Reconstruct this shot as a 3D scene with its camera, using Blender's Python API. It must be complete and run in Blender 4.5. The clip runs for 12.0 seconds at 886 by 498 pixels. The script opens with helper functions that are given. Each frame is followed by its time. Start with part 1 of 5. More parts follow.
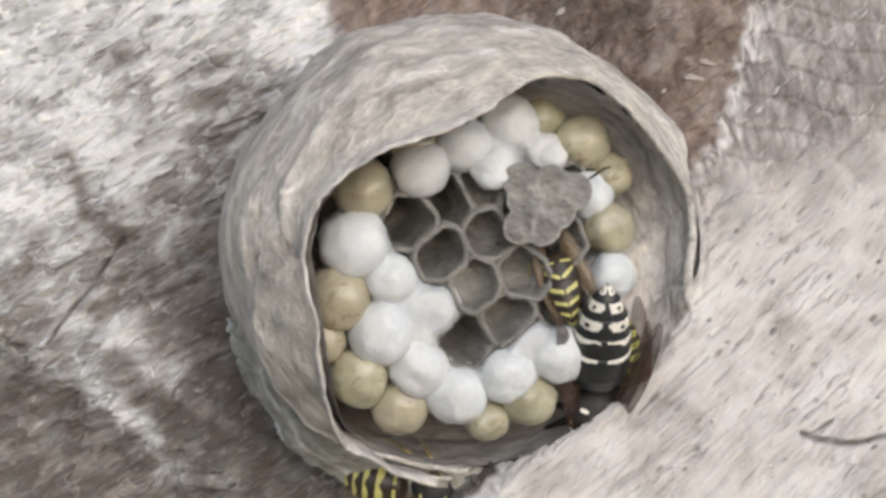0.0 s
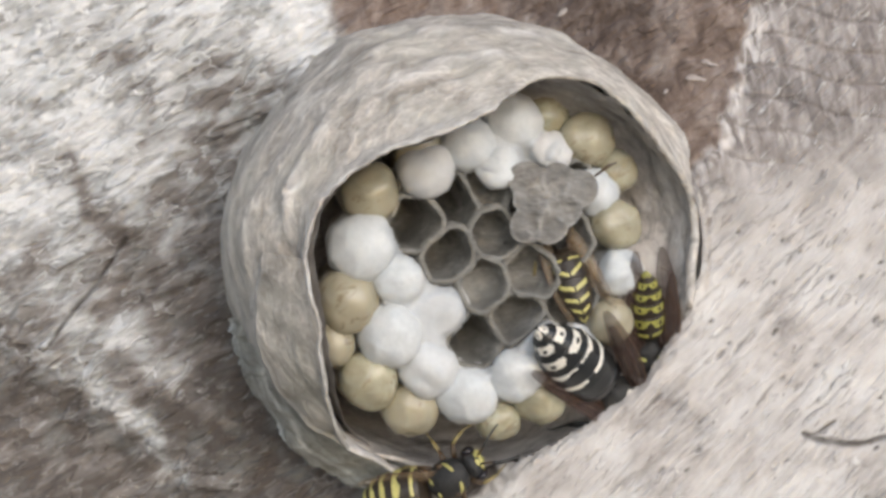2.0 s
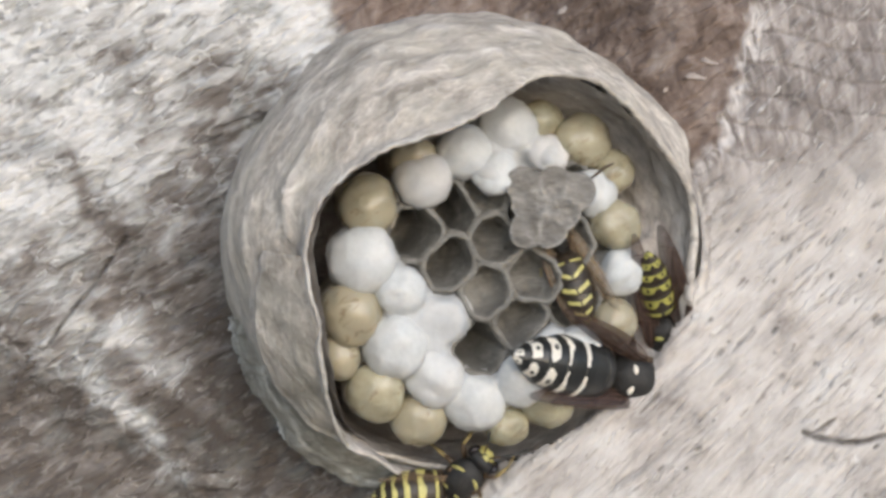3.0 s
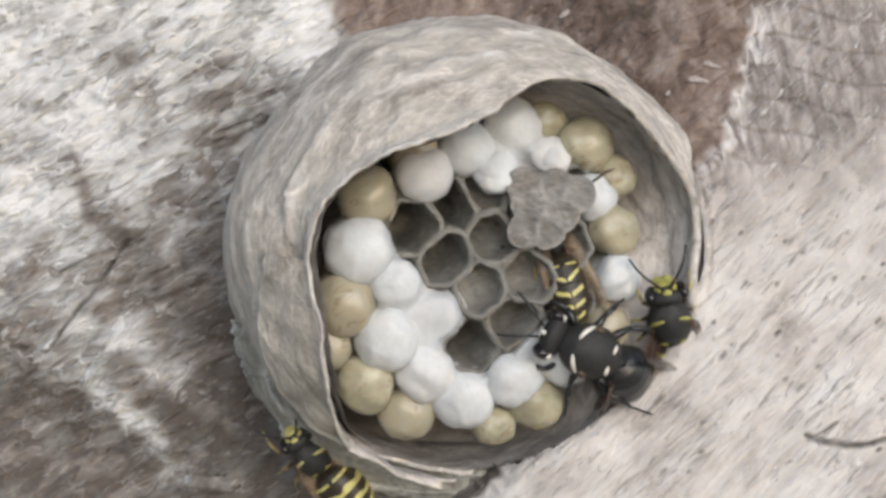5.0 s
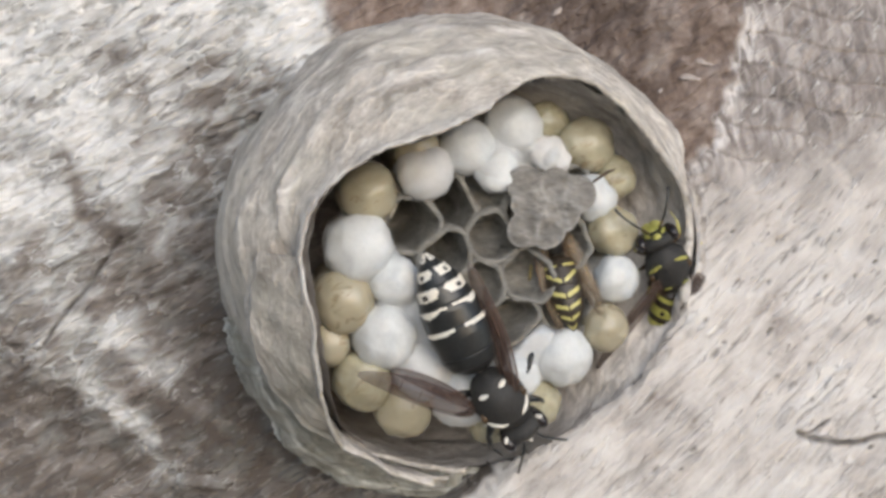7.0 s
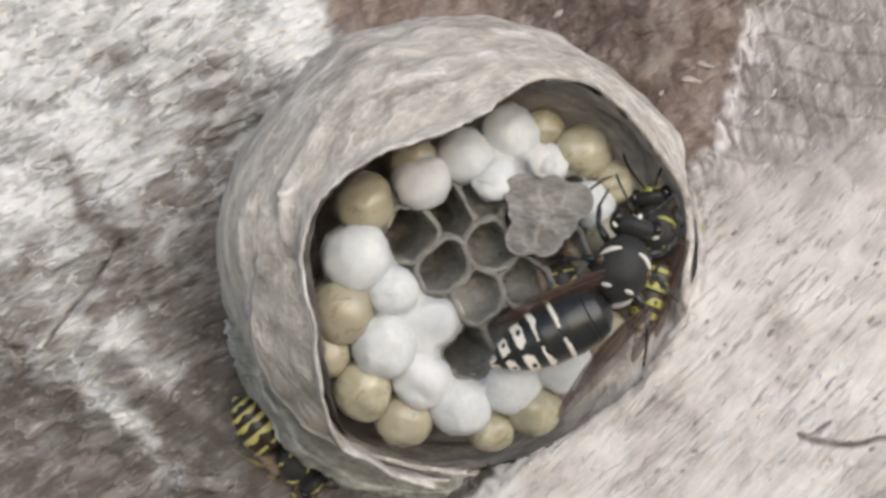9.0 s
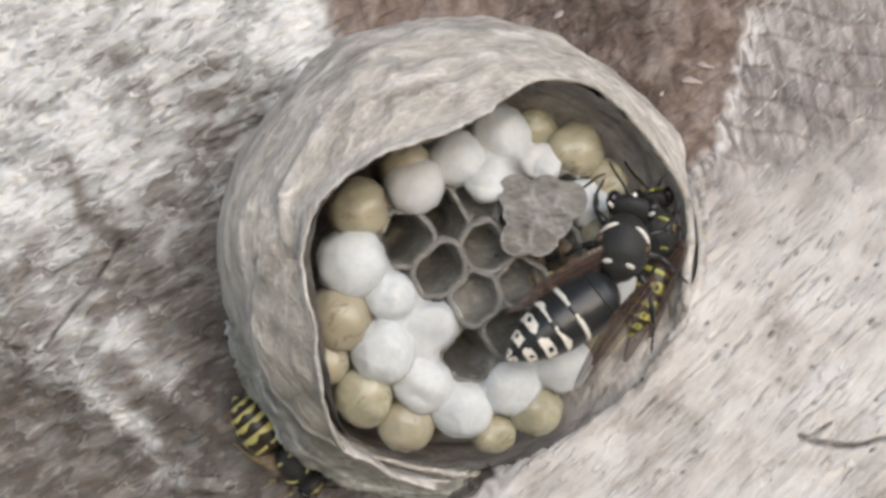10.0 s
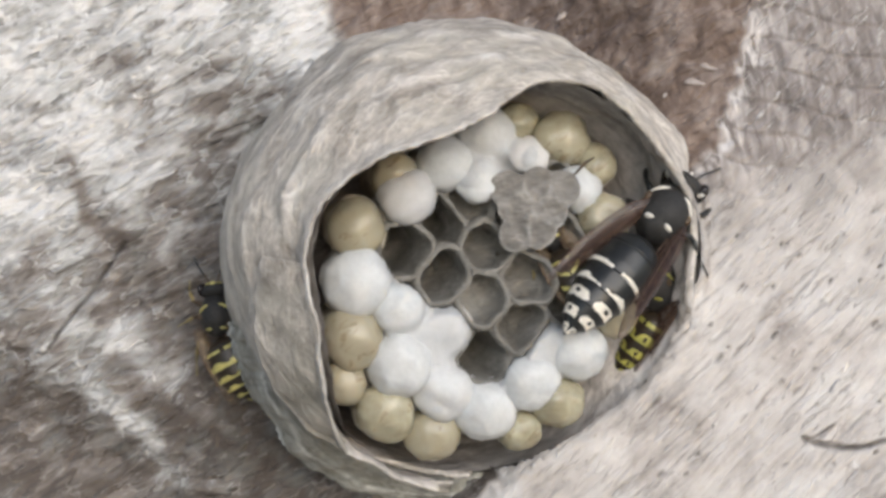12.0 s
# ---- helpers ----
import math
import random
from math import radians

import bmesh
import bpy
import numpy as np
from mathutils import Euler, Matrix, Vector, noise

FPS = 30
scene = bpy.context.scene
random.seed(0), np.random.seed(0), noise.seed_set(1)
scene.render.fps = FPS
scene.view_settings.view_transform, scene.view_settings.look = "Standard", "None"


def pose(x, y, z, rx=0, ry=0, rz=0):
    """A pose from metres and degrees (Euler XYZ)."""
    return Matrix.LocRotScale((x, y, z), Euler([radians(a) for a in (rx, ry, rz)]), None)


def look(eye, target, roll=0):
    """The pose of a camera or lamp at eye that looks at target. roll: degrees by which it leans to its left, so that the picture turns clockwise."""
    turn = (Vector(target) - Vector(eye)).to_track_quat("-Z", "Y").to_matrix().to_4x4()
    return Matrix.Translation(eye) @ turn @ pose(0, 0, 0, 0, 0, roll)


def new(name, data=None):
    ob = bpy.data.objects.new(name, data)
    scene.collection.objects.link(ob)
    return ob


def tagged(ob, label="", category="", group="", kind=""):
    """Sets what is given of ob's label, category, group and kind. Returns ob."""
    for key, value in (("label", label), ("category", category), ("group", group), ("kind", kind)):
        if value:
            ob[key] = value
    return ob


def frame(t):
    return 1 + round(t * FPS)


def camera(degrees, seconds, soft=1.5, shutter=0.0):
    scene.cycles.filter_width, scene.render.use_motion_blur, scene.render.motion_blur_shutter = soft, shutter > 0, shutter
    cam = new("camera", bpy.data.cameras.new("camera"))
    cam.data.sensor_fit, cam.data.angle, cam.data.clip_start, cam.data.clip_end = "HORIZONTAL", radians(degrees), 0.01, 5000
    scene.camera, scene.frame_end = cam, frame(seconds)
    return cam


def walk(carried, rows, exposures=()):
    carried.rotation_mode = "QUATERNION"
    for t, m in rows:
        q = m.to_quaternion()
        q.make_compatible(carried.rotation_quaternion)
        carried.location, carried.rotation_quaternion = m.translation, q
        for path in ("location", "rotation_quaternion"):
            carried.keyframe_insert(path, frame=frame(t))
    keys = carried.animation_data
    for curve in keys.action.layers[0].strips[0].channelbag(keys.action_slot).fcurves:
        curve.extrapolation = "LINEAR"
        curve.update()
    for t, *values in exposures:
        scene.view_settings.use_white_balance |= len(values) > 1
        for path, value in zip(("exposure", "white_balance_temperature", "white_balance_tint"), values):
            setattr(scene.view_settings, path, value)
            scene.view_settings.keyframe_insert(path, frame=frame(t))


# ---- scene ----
# ---- camera and light ----
cam = camera(40, 12.0, soft=3.3)
eye = (0, -0.106, 0)
walk(cam, [
    (0, look(eye, (-0.000054, 0, -0.000383))),
    (0.5, look(eye, (-0.000505, 0, -0.000223))),
    (1, look(eye, (-0.000124, 0, -0.000135))),
    (1.5, look(eye, (-0.000270, 0, -0.000208))),
    (2, look(eye, (-0.000234, 0, -0.000322))),
    (2.5, look(eye, (-0.000344, 0, -0.000330))),
    (3, look(eye, (-0.000207, 0, -0.000457))),
    (5, look(eye, (-0.000418, 0, -0.000194))),
    (5.5, look(eye, (-0.000289, 0, -0.000273))),
    (6, look(eye, (0.000011, 0, 0.000003))),
    (6.5, look(eye, (0.000019, 0, -0.000188))),
    (7, look(eye, (0.000219, 0, -0.000399))),
    (9, look(eye, (0.000139, 0, -0.000208))),
    (9.5, look(eye, (0.000098, 0, 0.000014))),
    (10, look(eye, (0.000100, 0, -0.000127))),
    (10.5, look(eye, (-0.000054, 0, 0.000038))),
    (11, look(eye, (-0.000119, 0, 0.000092))),
    (11.5, look(eye, (-0.000088, 0, -0.000053))),
    (12, look(eye, (-0.000154, 0, 0.000005))),
], [(0, 0.58, 6640, 11), (12, 0.58, 6640, 11)])

world = bpy.data.worlds.new("sky")
scene.world = world
world.use_nodes = True
wn = world.node_tree.nodes
sky = wn.new("ShaderNodeTexSky")
sky.sky_type = "NISHITA"
sky.sun_disc = False
sky.sun_elevation = radians(9.2)
sky.air_density, sky.dust_density = 0.6, 0.3
sky.sun_rotation = radians(158.6)
wn["Background"].inputs["Strength"].default_value = 0.13
world.node_tree.links.new(sky.outputs[0], wn["Background"].inputs["Color"])
sun = new("sun", bpy.data.lights.new("sun", "SUN"))
sun.data.energy, sun.data.angle, sun.data.color = 2.5, radians(72), (1.0, 0.97, 0.94)
sun.matrix_world = look((0.36, -0.92, 0.16), (0, 0, 0))

MM = 0.001


# ---- materials ----
def nodes_of(name):
    m = bpy.data.materials.new(name)
    m.use_nodes = True
    nt = m.node_tree
    return m, nt, nt.nodes["Principled BSDF"]


def add(nt, kind, **values):
    n = nt.nodes.new(kind)
    for key, value in values.items():
        n.inputs[key.replace("_", " ")].default_value = value
    return n


def coords(nt, scale=(1, 1, 1), turn=(0, 0, 0)):
    """Object coordinates in millimetres, turned and then stretched."""
    tc = nt.nodes.new("ShaderNodeTexCoord")
    turned = nt.nodes.new("ShaderNodeMapping")
    turned.inputs["Rotation"].default_value = [radians(a) for a in turn]
    nt.links.new(tc.outputs["Object"], turned.inputs["Vector"])
    mp = nt.nodes.new("ShaderNodeMapping")
    mp.inputs["Scale"].default_value = [1000 * s for s in scale]
    nt.links.new(turned.outputs[0], mp.inputs["Vector"])
    return mp.outputs[0]


def noise_node(nt, vec, scale, detail=4, rough=0.6, distortion=0.0):
    n = add(nt, "ShaderNodeTexNoise", Scale=scale, Detail=detail, Roughness=rough, Distortion=distortion)
    nt.links.new(vec, n.inputs["Vector"])
    return n.outputs["Fac"]


def ramp(nt, fac, stops):
    r = nt.nodes.new("ShaderNodeValToRGB")
    e = r.color_ramp.elements
    while len(e) < len(stops):
        e.new(0.5)
    for el, (p, c) in zip(e, stops):
        el.position, el.color = p, (*c, 1) if len(c) == 3 else c
    nt.links.new(fac, r.inputs[0])
    return r.outputs[0]


def mix(nt, fac, a, b, blend="MIX"):
    n = nt.nodes.new("ShaderNodeMix")
    n.data_type, n.blend_type = "RGBA", blend
    for sock, value in ((n.inputs[0], fac), (n.inputs[6], a), (n.inputs[7], b)):
        if isinstance(value, (int, float)):
            sock.default_value = value
        elif isinstance(value, tuple):
            sock.default_value = (*value, 1)
        else:
            nt.links.new(value, sock)
    return n.outputs[2]


def maths(nt, op, a, b=0.0, c=0.0):
    n = nt.nodes.new("ShaderNodeMath")
    n.operation = op
    for sock, value in zip(n.inputs, (a, b, c)):
        if isinstance(value, (int, float)):
            sock.default_value = value
        else:
            nt.links.new(value, sock)
    return n.outputs[0]


def bump(nt, bsdf, height, strength, distance):
    b = add(nt, "ShaderNodeBump", Strength=strength, Distance=distance)
    nt.links.new(height, b.inputs["Height"])
    nt.links.new(b.outputs[0], bsdf.inputs["Normal"])


def attribute(nt, name):
    a = nt.nodes.new("ShaderNodeAttribute")
    a.attribute_name = name
    return a.outputs["Fac"]


def flakes(nt, warp, scale, angle, size):
    """Long thin flakes with their own edges: a random tone and a height for each."""
    push = nt.nodes.new("ShaderNodeVectorMath")
    push.operation = "MULTIPLY_ADD"
    push.inputs[1].default_value = (0.9, 0.9, 0.9)
    nt.links.new(warp.outputs["Color"], push.inputs[0])
    nt.links.new(coords(nt, scale, (0, angle, 0)), push.inputs[2])
    v = add(nt, "ShaderNodeTexVoronoi", Scale=size)
    v.feature = "SMOOTH_F1"
    v.inputs["Smoothness"].default_value = 0.25
    nt.links.new(push.outputs[0], v.inputs["Vector"])
    rgb = nt.nodes.new("ShaderNodeSeparateColor")
    nt.links.new(v.outputs["Color"], rgb.inputs[0])
    rise = maths(nt, "SUBTRACT", maths(nt, "MULTIPLY", rgb.outputs[1], 0.8), v.outputs["Distance"])
    return rgb.outputs[0], rise


def wood_material():
    m, nt, bsdf = nodes_of("weathered_wood")
    # wear of the wood, with the nest's shade on its left painted in
    worn_shade = attribute(nt, "weathering_shade")
    brown = attribute(nt, "bark_stain")
    block = attribute(nt, "sawn_block")
    saw = attribute(nt, "saw_marks")
    # the old face: broad stains, soft strokes along one way, sparse lifted chips
    warp = nt.nodes.new("ShaderNodeTexNoise")
    warp.inputs["Scale"].default_value = 0.5
    nt.links.new(coords(nt), warp.inputs["Vector"])
    blot = noise_node(nt, coords(nt, (0.75, 1, 1.3), (0, 20, 0)), 0.17, 3, 0.55, 0.8)
    stroke = noise_node(nt, coords(nt, (0.42, 1, 1.4), (0, 27, 0)), 0.44, 2, 0.5, 1.1)
    grain = noise_node(nt, coords(nt, (0.5, 1, 1.6), (0, 33, 0)), 1.3, 3, 0.55, 0.6)
    flake, flake_rise = flakes(nt, warp, (0.30, 1, 0.85), 25, 0.75)
    dark_chip = ramp(nt, noise_node(nt, coords(nt, (0.55, 1, 1.5), (0, 30, 0)), 0.58, 2, 0.5, 1.2), [(0.56, (0, 0, 0)), (0.68, (1, 1, 1))])
    light_chip = ramp(nt, noise_node(nt, coords(nt, (0.5, 1, 1.7), (0, 38, 0)), 0.75, 2, 0.5, 1.0), [(0.60, (0, 0, 0)), (0.67, (1, 1, 1))])
    plate = noise_node(nt, coords(nt, (0.40, 1, 1.2), (0, 32, 0)), 0.55, 2, 0.5, 0.7)
    sparse = ramp(nt, noise_node(nt, coords(nt), 0.45, 2, 0.5, 0.3), [(0.42, (0, 0, 0)), (0.58, (1, 1, 1))])
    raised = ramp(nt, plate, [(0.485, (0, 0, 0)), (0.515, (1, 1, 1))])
    # lit and shaded sides of the raised plates' edges, painted into the tone
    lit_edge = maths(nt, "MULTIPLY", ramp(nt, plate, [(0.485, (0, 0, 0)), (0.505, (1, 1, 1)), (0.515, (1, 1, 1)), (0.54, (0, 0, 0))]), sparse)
    shaded_edge = maths(nt, "MULTIPLY", ramp(nt, plate, [(0.44, (0, 0, 0)), (0.475, (1, 1, 1)), (0.49, (0, 0, 0))]), sparse)
    tone = maths(nt, "ADD", maths(nt, "MULTIPLY", blot, 0.46), maths(nt, "MULTIPLY", stroke, 0.28))
    tone = maths(nt, "ADD", tone, maths(nt, "ADD", maths(nt, "MULTIPLY", raised, 0.05), 0.136))
    tone = maths(nt, "ADD", tone, maths(nt, "SUBTRACT", maths(nt, "MULTIPLY", lit_edge, 0.09), maths(nt, "MULTIPLY", shaded_edge, 0.06)))
    tone = maths(nt, "ADD", tone, maths(nt, "MULTIPLY", grain, 0.09))
    tone = maths(nt, "ADD", tone, maths(nt, "MULTIPLY", flake, 0.06))
    tone = maths(nt, "SUBTRACT", tone, maths(nt, "MULTIPLY", worn_shade, 0.30))
    calm = maths(nt, "MAXIMUM", maths(nt, "SUBTRACT", 0.075, maths(nt, "MULTIPLY", worn_shade, 0.05)), 0.02)
    tone = maths(nt, "SUBTRACT", tone, maths(nt, "MULTIPLY", dark_chip, calm))
    tone = maths(nt, "ADD", tone, maths(nt, "MULTIPLY", light_chip, calm))
    left = ramp(nt, maths(nt, "ADD", tone, 0.006), [(0.30, (0.110, 0.093, 0.081)), (0.44, (0.222, 0.198, 0.181)), (0.55, (0.42, 0.412, 0.398)), (0.66, (0.665, 0.657, 0.643)), (0.8, (0.79, 0.778, 0.765))])
    tick = noise_node(nt, coords(nt, (0.40, 1, 1.5), (0, 31, 0)), 1.5, 2, 0.5, 0.4)
    left = mix(nt, maths(nt, "MULTIPLY", ramp(nt, tick, [(0.61, (0, 0, 0)), (0.66, (1, 1, 1))]), 0.15), left, (0.15, 0.132, 0.12))
    left = mix(nt, maths(nt, "MULTIPLY", ramp(nt, tick, [(0.34, (1, 1, 1)), (0.39, (0, 0, 0))]), 0.14), left, (0.72, 0.72, 0.70))
    tint = noise_node(nt, coords(nt), 0.3, 3, 0.5)
    left = mix(nt, maths(nt, "MULTIPLY", ramp(nt, tint, [(0.5, (0, 0, 0)), (0.7, (1, 1, 1))]), 0.22), left, (0.42, 0.455, 0.44))
    # the paler block: faint long fibres, sparse nicks and pores
    strand = noise_node(nt, coords(nt, (0.25, 1, 1.6), (0, 43, 0)), 0.75, 3, 0.55, 0.5)
    nick = noise_node(nt, coords(nt, (0.45, 1, 1.7), (0, 46, 0)), 1.25, 2, 0.5, 0.6)
    cloud = noise_node(nt, coords(nt), 0.2, 4, 0.6, 0.5)
    tone2 = maths(nt, "ADD", maths(nt, "MULTIPLY", strand, 0.27), maths(nt, "MULTIPLY", cloud, 0.60))
    tone2 = maths(nt, "ADD", tone2, maths(nt, "MULTIPLY", nick, 0.17))
    pale = ramp(nt, maths(nt, "ADD", tone2, 0.022), [(0.36, (0.25, 0.22, 0.203)), (0.45, (0.44, 0.407, 0.382)), (0.54, (0.57, 0.537, 0.510)), (0.68, (0.68, 0.655, 0.630))])
    upright = noise_node(nt, coords(nt, (1.6, 1, 0.5), (0, 8, 0)), 0.75, 2, 0.55, 0.8)
    sawn = ramp(nt, maths(nt, "ADD", maths(nt, "MULTIPLY", upright, 0.6), maths(nt, "MULTIPLY", cloud, 0.4)),
                [(0.34, (0.145, 0.125, 0.115)), (0.48, (0.26, 0.23, 0.216)), (0.64, (0.45, 0.412, 0.392))])
    pale = mix(nt, saw, pale, sawn)
    pale = mix(nt, maths(nt, "MULTIPLY", attribute(nt, "saw_lines"), maths(nt, "MULTIPLY", cloud, 1.0)), pale, (0.20, 0.172, 0.16))
    speck = noise_node(nt, coords(nt, (0.32, 1, 1.5), (0, 50, 0)), 1.75, 2, 0.5, 0.3)
    pores = ramp(nt, speck, [(0.63, (0, 0, 0)), (0.675, (1, 1, 1))])
    patchy = ramp(nt, noise_node(nt, coords(nt), 0.32, 3, 0.6, 0.4), [(0.44, (0.12, 0.12, 0.12)), (0.58, (1, 1, 1))])
    pale = mix(nt, maths(nt, "MULTIPLY", maths(nt, "MULTIPLY", pores, patchy), 0.62), pale, (0.19, 0.155, 0.14))
    fleck = ramp(nt, noise_node(nt, coords(nt, (0.32, 1, 1.5), (0, 50, 0)), 1.6, 2, 0.5, 0.4), [(0.60, (0, 0, 0)), (0.66, (1, 1, 1))])
    pale = mix(nt, maths(nt, "MULTIPLY", maths(nt, "MULTIPLY", fleck, patchy), 0.55), pale, (0.80, 0.78, 0.755))
    pale = mix(nt, maths(nt, "MULTIPLY", attribute(nt, "smudge"), maths(nt, "ADD", maths(nt, "MULTIPLY", strand, 1.4), -0.15)), pale, (0.27, 0.245, 0.225))
    # long grooves, dark, with a lit edge painted into the colour
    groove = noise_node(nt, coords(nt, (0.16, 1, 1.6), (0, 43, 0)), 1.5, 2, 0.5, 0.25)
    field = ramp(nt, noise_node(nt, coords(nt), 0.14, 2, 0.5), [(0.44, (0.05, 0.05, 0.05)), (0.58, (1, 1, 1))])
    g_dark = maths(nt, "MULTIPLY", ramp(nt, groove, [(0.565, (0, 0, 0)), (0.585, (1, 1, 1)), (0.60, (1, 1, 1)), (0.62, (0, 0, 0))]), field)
    g_lit = maths(nt, "MULTIPLY", ramp(nt, groove, [(0.62, (0, 0, 0)), (0.64, (1, 1, 1)), (0.67, (0, 0, 0))]), field)
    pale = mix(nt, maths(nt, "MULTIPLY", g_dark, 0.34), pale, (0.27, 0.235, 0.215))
    pale = mix(nt, maths(nt, "MULTIPLY", g_lit, 0.4), pale, (0.80, 0.78, 0.755))
    # the stained strip
    rust = noise_node(nt, coords(nt, (1.1, 1, 0.8), (0, 10, 0)), 0.35, 4, 0.65, 0.6)
    stain = ramp(nt, rust, [(0.32, (0.106, 0.076, 0.061)), (0.48, (0.195, 0.146, 0.122)), (0.6, (0.285, 0.230, 0.200)), (0.75, (0.44, 0.39, 0.355))])
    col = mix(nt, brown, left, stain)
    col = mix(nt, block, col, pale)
    col = mix(nt, maths(nt, "MULTIPLY", attribute(nt, "fringe"), ramp(nt, upright, [(0.4, (0, 0, 0)), (0.6, (1, 1, 1))])), col, (0.74, 0.71, 0.695))
    # cracks and torn slots, coloured dark brown
    col = mix(nt, attribute(nt, "cracks"), col, (0.045, 0.036, 0.03))
    nt.links.new(col, bsdf.inputs["Base Color"])
    bsdf.inputs["Roughness"].default_value = 0.85
    bsdf.inputs["Specular IOR Level"].default_value = 0.25
    h1 = maths(nt, "ADD", maths(nt, "MULTIPLY", flake_rise, 0.06), maths(nt, "MULTIPLY", stroke, 1.0))
    h1 = maths(nt, "ADD", h1, maths(nt, "MULTIPLY", grain, 0.22))
    h1 = maths(nt, "SUBTRACT", h1, maths(nt, "MULTIPLY", tick, 0.3))
    h1 = maths(nt, "ADD", h1, maths(nt, "MULTIPLY", raised, 0.22))
    h1 = maths(nt, "ADD", h1, maths(nt, "MULTIPLY", maths(nt, "SUBTRACT", light_chip, dark_chip), 0.22))
    h2 = maths(nt, "ADD", maths(nt, "MULTIPLY", strand, 0.5), maths(nt, "MULTIPLY", nick, 0.5))
    h2 = maths(nt, "SUBTRACT", h2, maths(nt, "MULTIPLY", maths(nt, "MULTIPLY", pores, patchy), 0.15))
    h2 = maths(nt, "ADD", h2, maths(nt, "MULTIPLY", maths(nt, "SUBTRACT", g_lit, g_dark), 0.15))
    h2 = maths(nt, "ADD", h2, maths(nt, "MULTIPLY", maths(nt, "MULTIPLY", fleck, patchy), 0.3))
    n = nt.nodes.new("ShaderNodeMix")
    nt.links.new(block, n.inputs[0])
    nt.links.new(h1, n.inputs[2])
    nt.links.new(h2, n.inputs[3])
    bump(nt, bsdf, n.outputs[0], 0.85, 0.0006)
    return m


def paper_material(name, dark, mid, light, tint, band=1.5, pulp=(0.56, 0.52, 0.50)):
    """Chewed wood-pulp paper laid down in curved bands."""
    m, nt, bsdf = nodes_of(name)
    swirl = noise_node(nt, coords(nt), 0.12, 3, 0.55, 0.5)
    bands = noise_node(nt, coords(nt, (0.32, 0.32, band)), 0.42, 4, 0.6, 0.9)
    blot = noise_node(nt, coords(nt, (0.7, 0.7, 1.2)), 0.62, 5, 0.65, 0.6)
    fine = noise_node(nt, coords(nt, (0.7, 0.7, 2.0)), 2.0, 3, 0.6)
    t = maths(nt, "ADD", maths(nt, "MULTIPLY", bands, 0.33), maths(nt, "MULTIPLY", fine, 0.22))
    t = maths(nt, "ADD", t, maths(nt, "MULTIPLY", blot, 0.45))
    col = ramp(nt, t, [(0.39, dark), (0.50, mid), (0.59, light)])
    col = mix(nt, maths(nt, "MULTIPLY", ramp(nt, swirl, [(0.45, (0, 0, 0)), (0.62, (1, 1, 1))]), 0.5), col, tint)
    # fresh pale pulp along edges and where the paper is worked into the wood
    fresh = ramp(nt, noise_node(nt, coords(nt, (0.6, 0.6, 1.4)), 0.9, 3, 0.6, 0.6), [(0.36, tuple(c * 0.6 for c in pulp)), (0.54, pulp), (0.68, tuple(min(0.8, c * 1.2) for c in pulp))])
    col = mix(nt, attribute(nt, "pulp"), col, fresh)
    # darker greenish grey over the envelope's lower left, broken by the bands
    col = mix(nt, maths(nt, "MULTIPLY", attribute(nt, "lower_left_dark"), ramp(nt, bands, [(0.35, (1, 1, 1)), (0.65, (0.35, 0.35, 0.35))])), col, (0.215, 0.213, 0.185))
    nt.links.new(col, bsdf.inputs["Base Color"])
    bsdf.inputs["Roughness"].default_value = 0.9
    bsdf.inputs["Specular IOR Level"].default_value = 0.15
    bump(nt, bsdf, t, 0.85, 0.0009)
    return m


def silk_material():
    m, nt, bsdf = nodes_of("white_silk_cap")
    info = nt.nodes.new("ShaderNodeObjectInfo")
    fuzz = noise_node(nt, coords(nt), 1.6, 4, 0.7)
    patch = noise_node(nt, coords(nt), 0.35, 2)
    base = ramp(nt, fuzz, [(0.3, (0.53, 0.552, 0.558)), (0.6, (0.63, 0.65, 0.655))])
    warm = mix(nt, maths(nt, "MULTIPLY", ramp(nt, info.outputs["Random"], [(0.55, (0, 0, 0)), (0.9, (1, 1, 1))]), 0.35), base, (0.64, 0.59, 0.57))
    col = mix(nt, maths(nt, "MULTIPLY", patch, 0.35), warm, (0.62, 0.63, 0.625))
    nt.links.new(col, bsdf.inputs["Base Color"])
    bsdf.inputs["Roughness"].default_value = 0.55
    bsdf.inputs["Subsurface Weight"].default_value = 0.35
    bsdf.inputs["Subsurface Radius"].default_value = (1, 0.9, 0.8)
    bsdf.inputs["Subsurface Scale"].default_value = 0.0008
    bump(nt, bsdf, fuzz, 0.2, 0.0002)
    return m


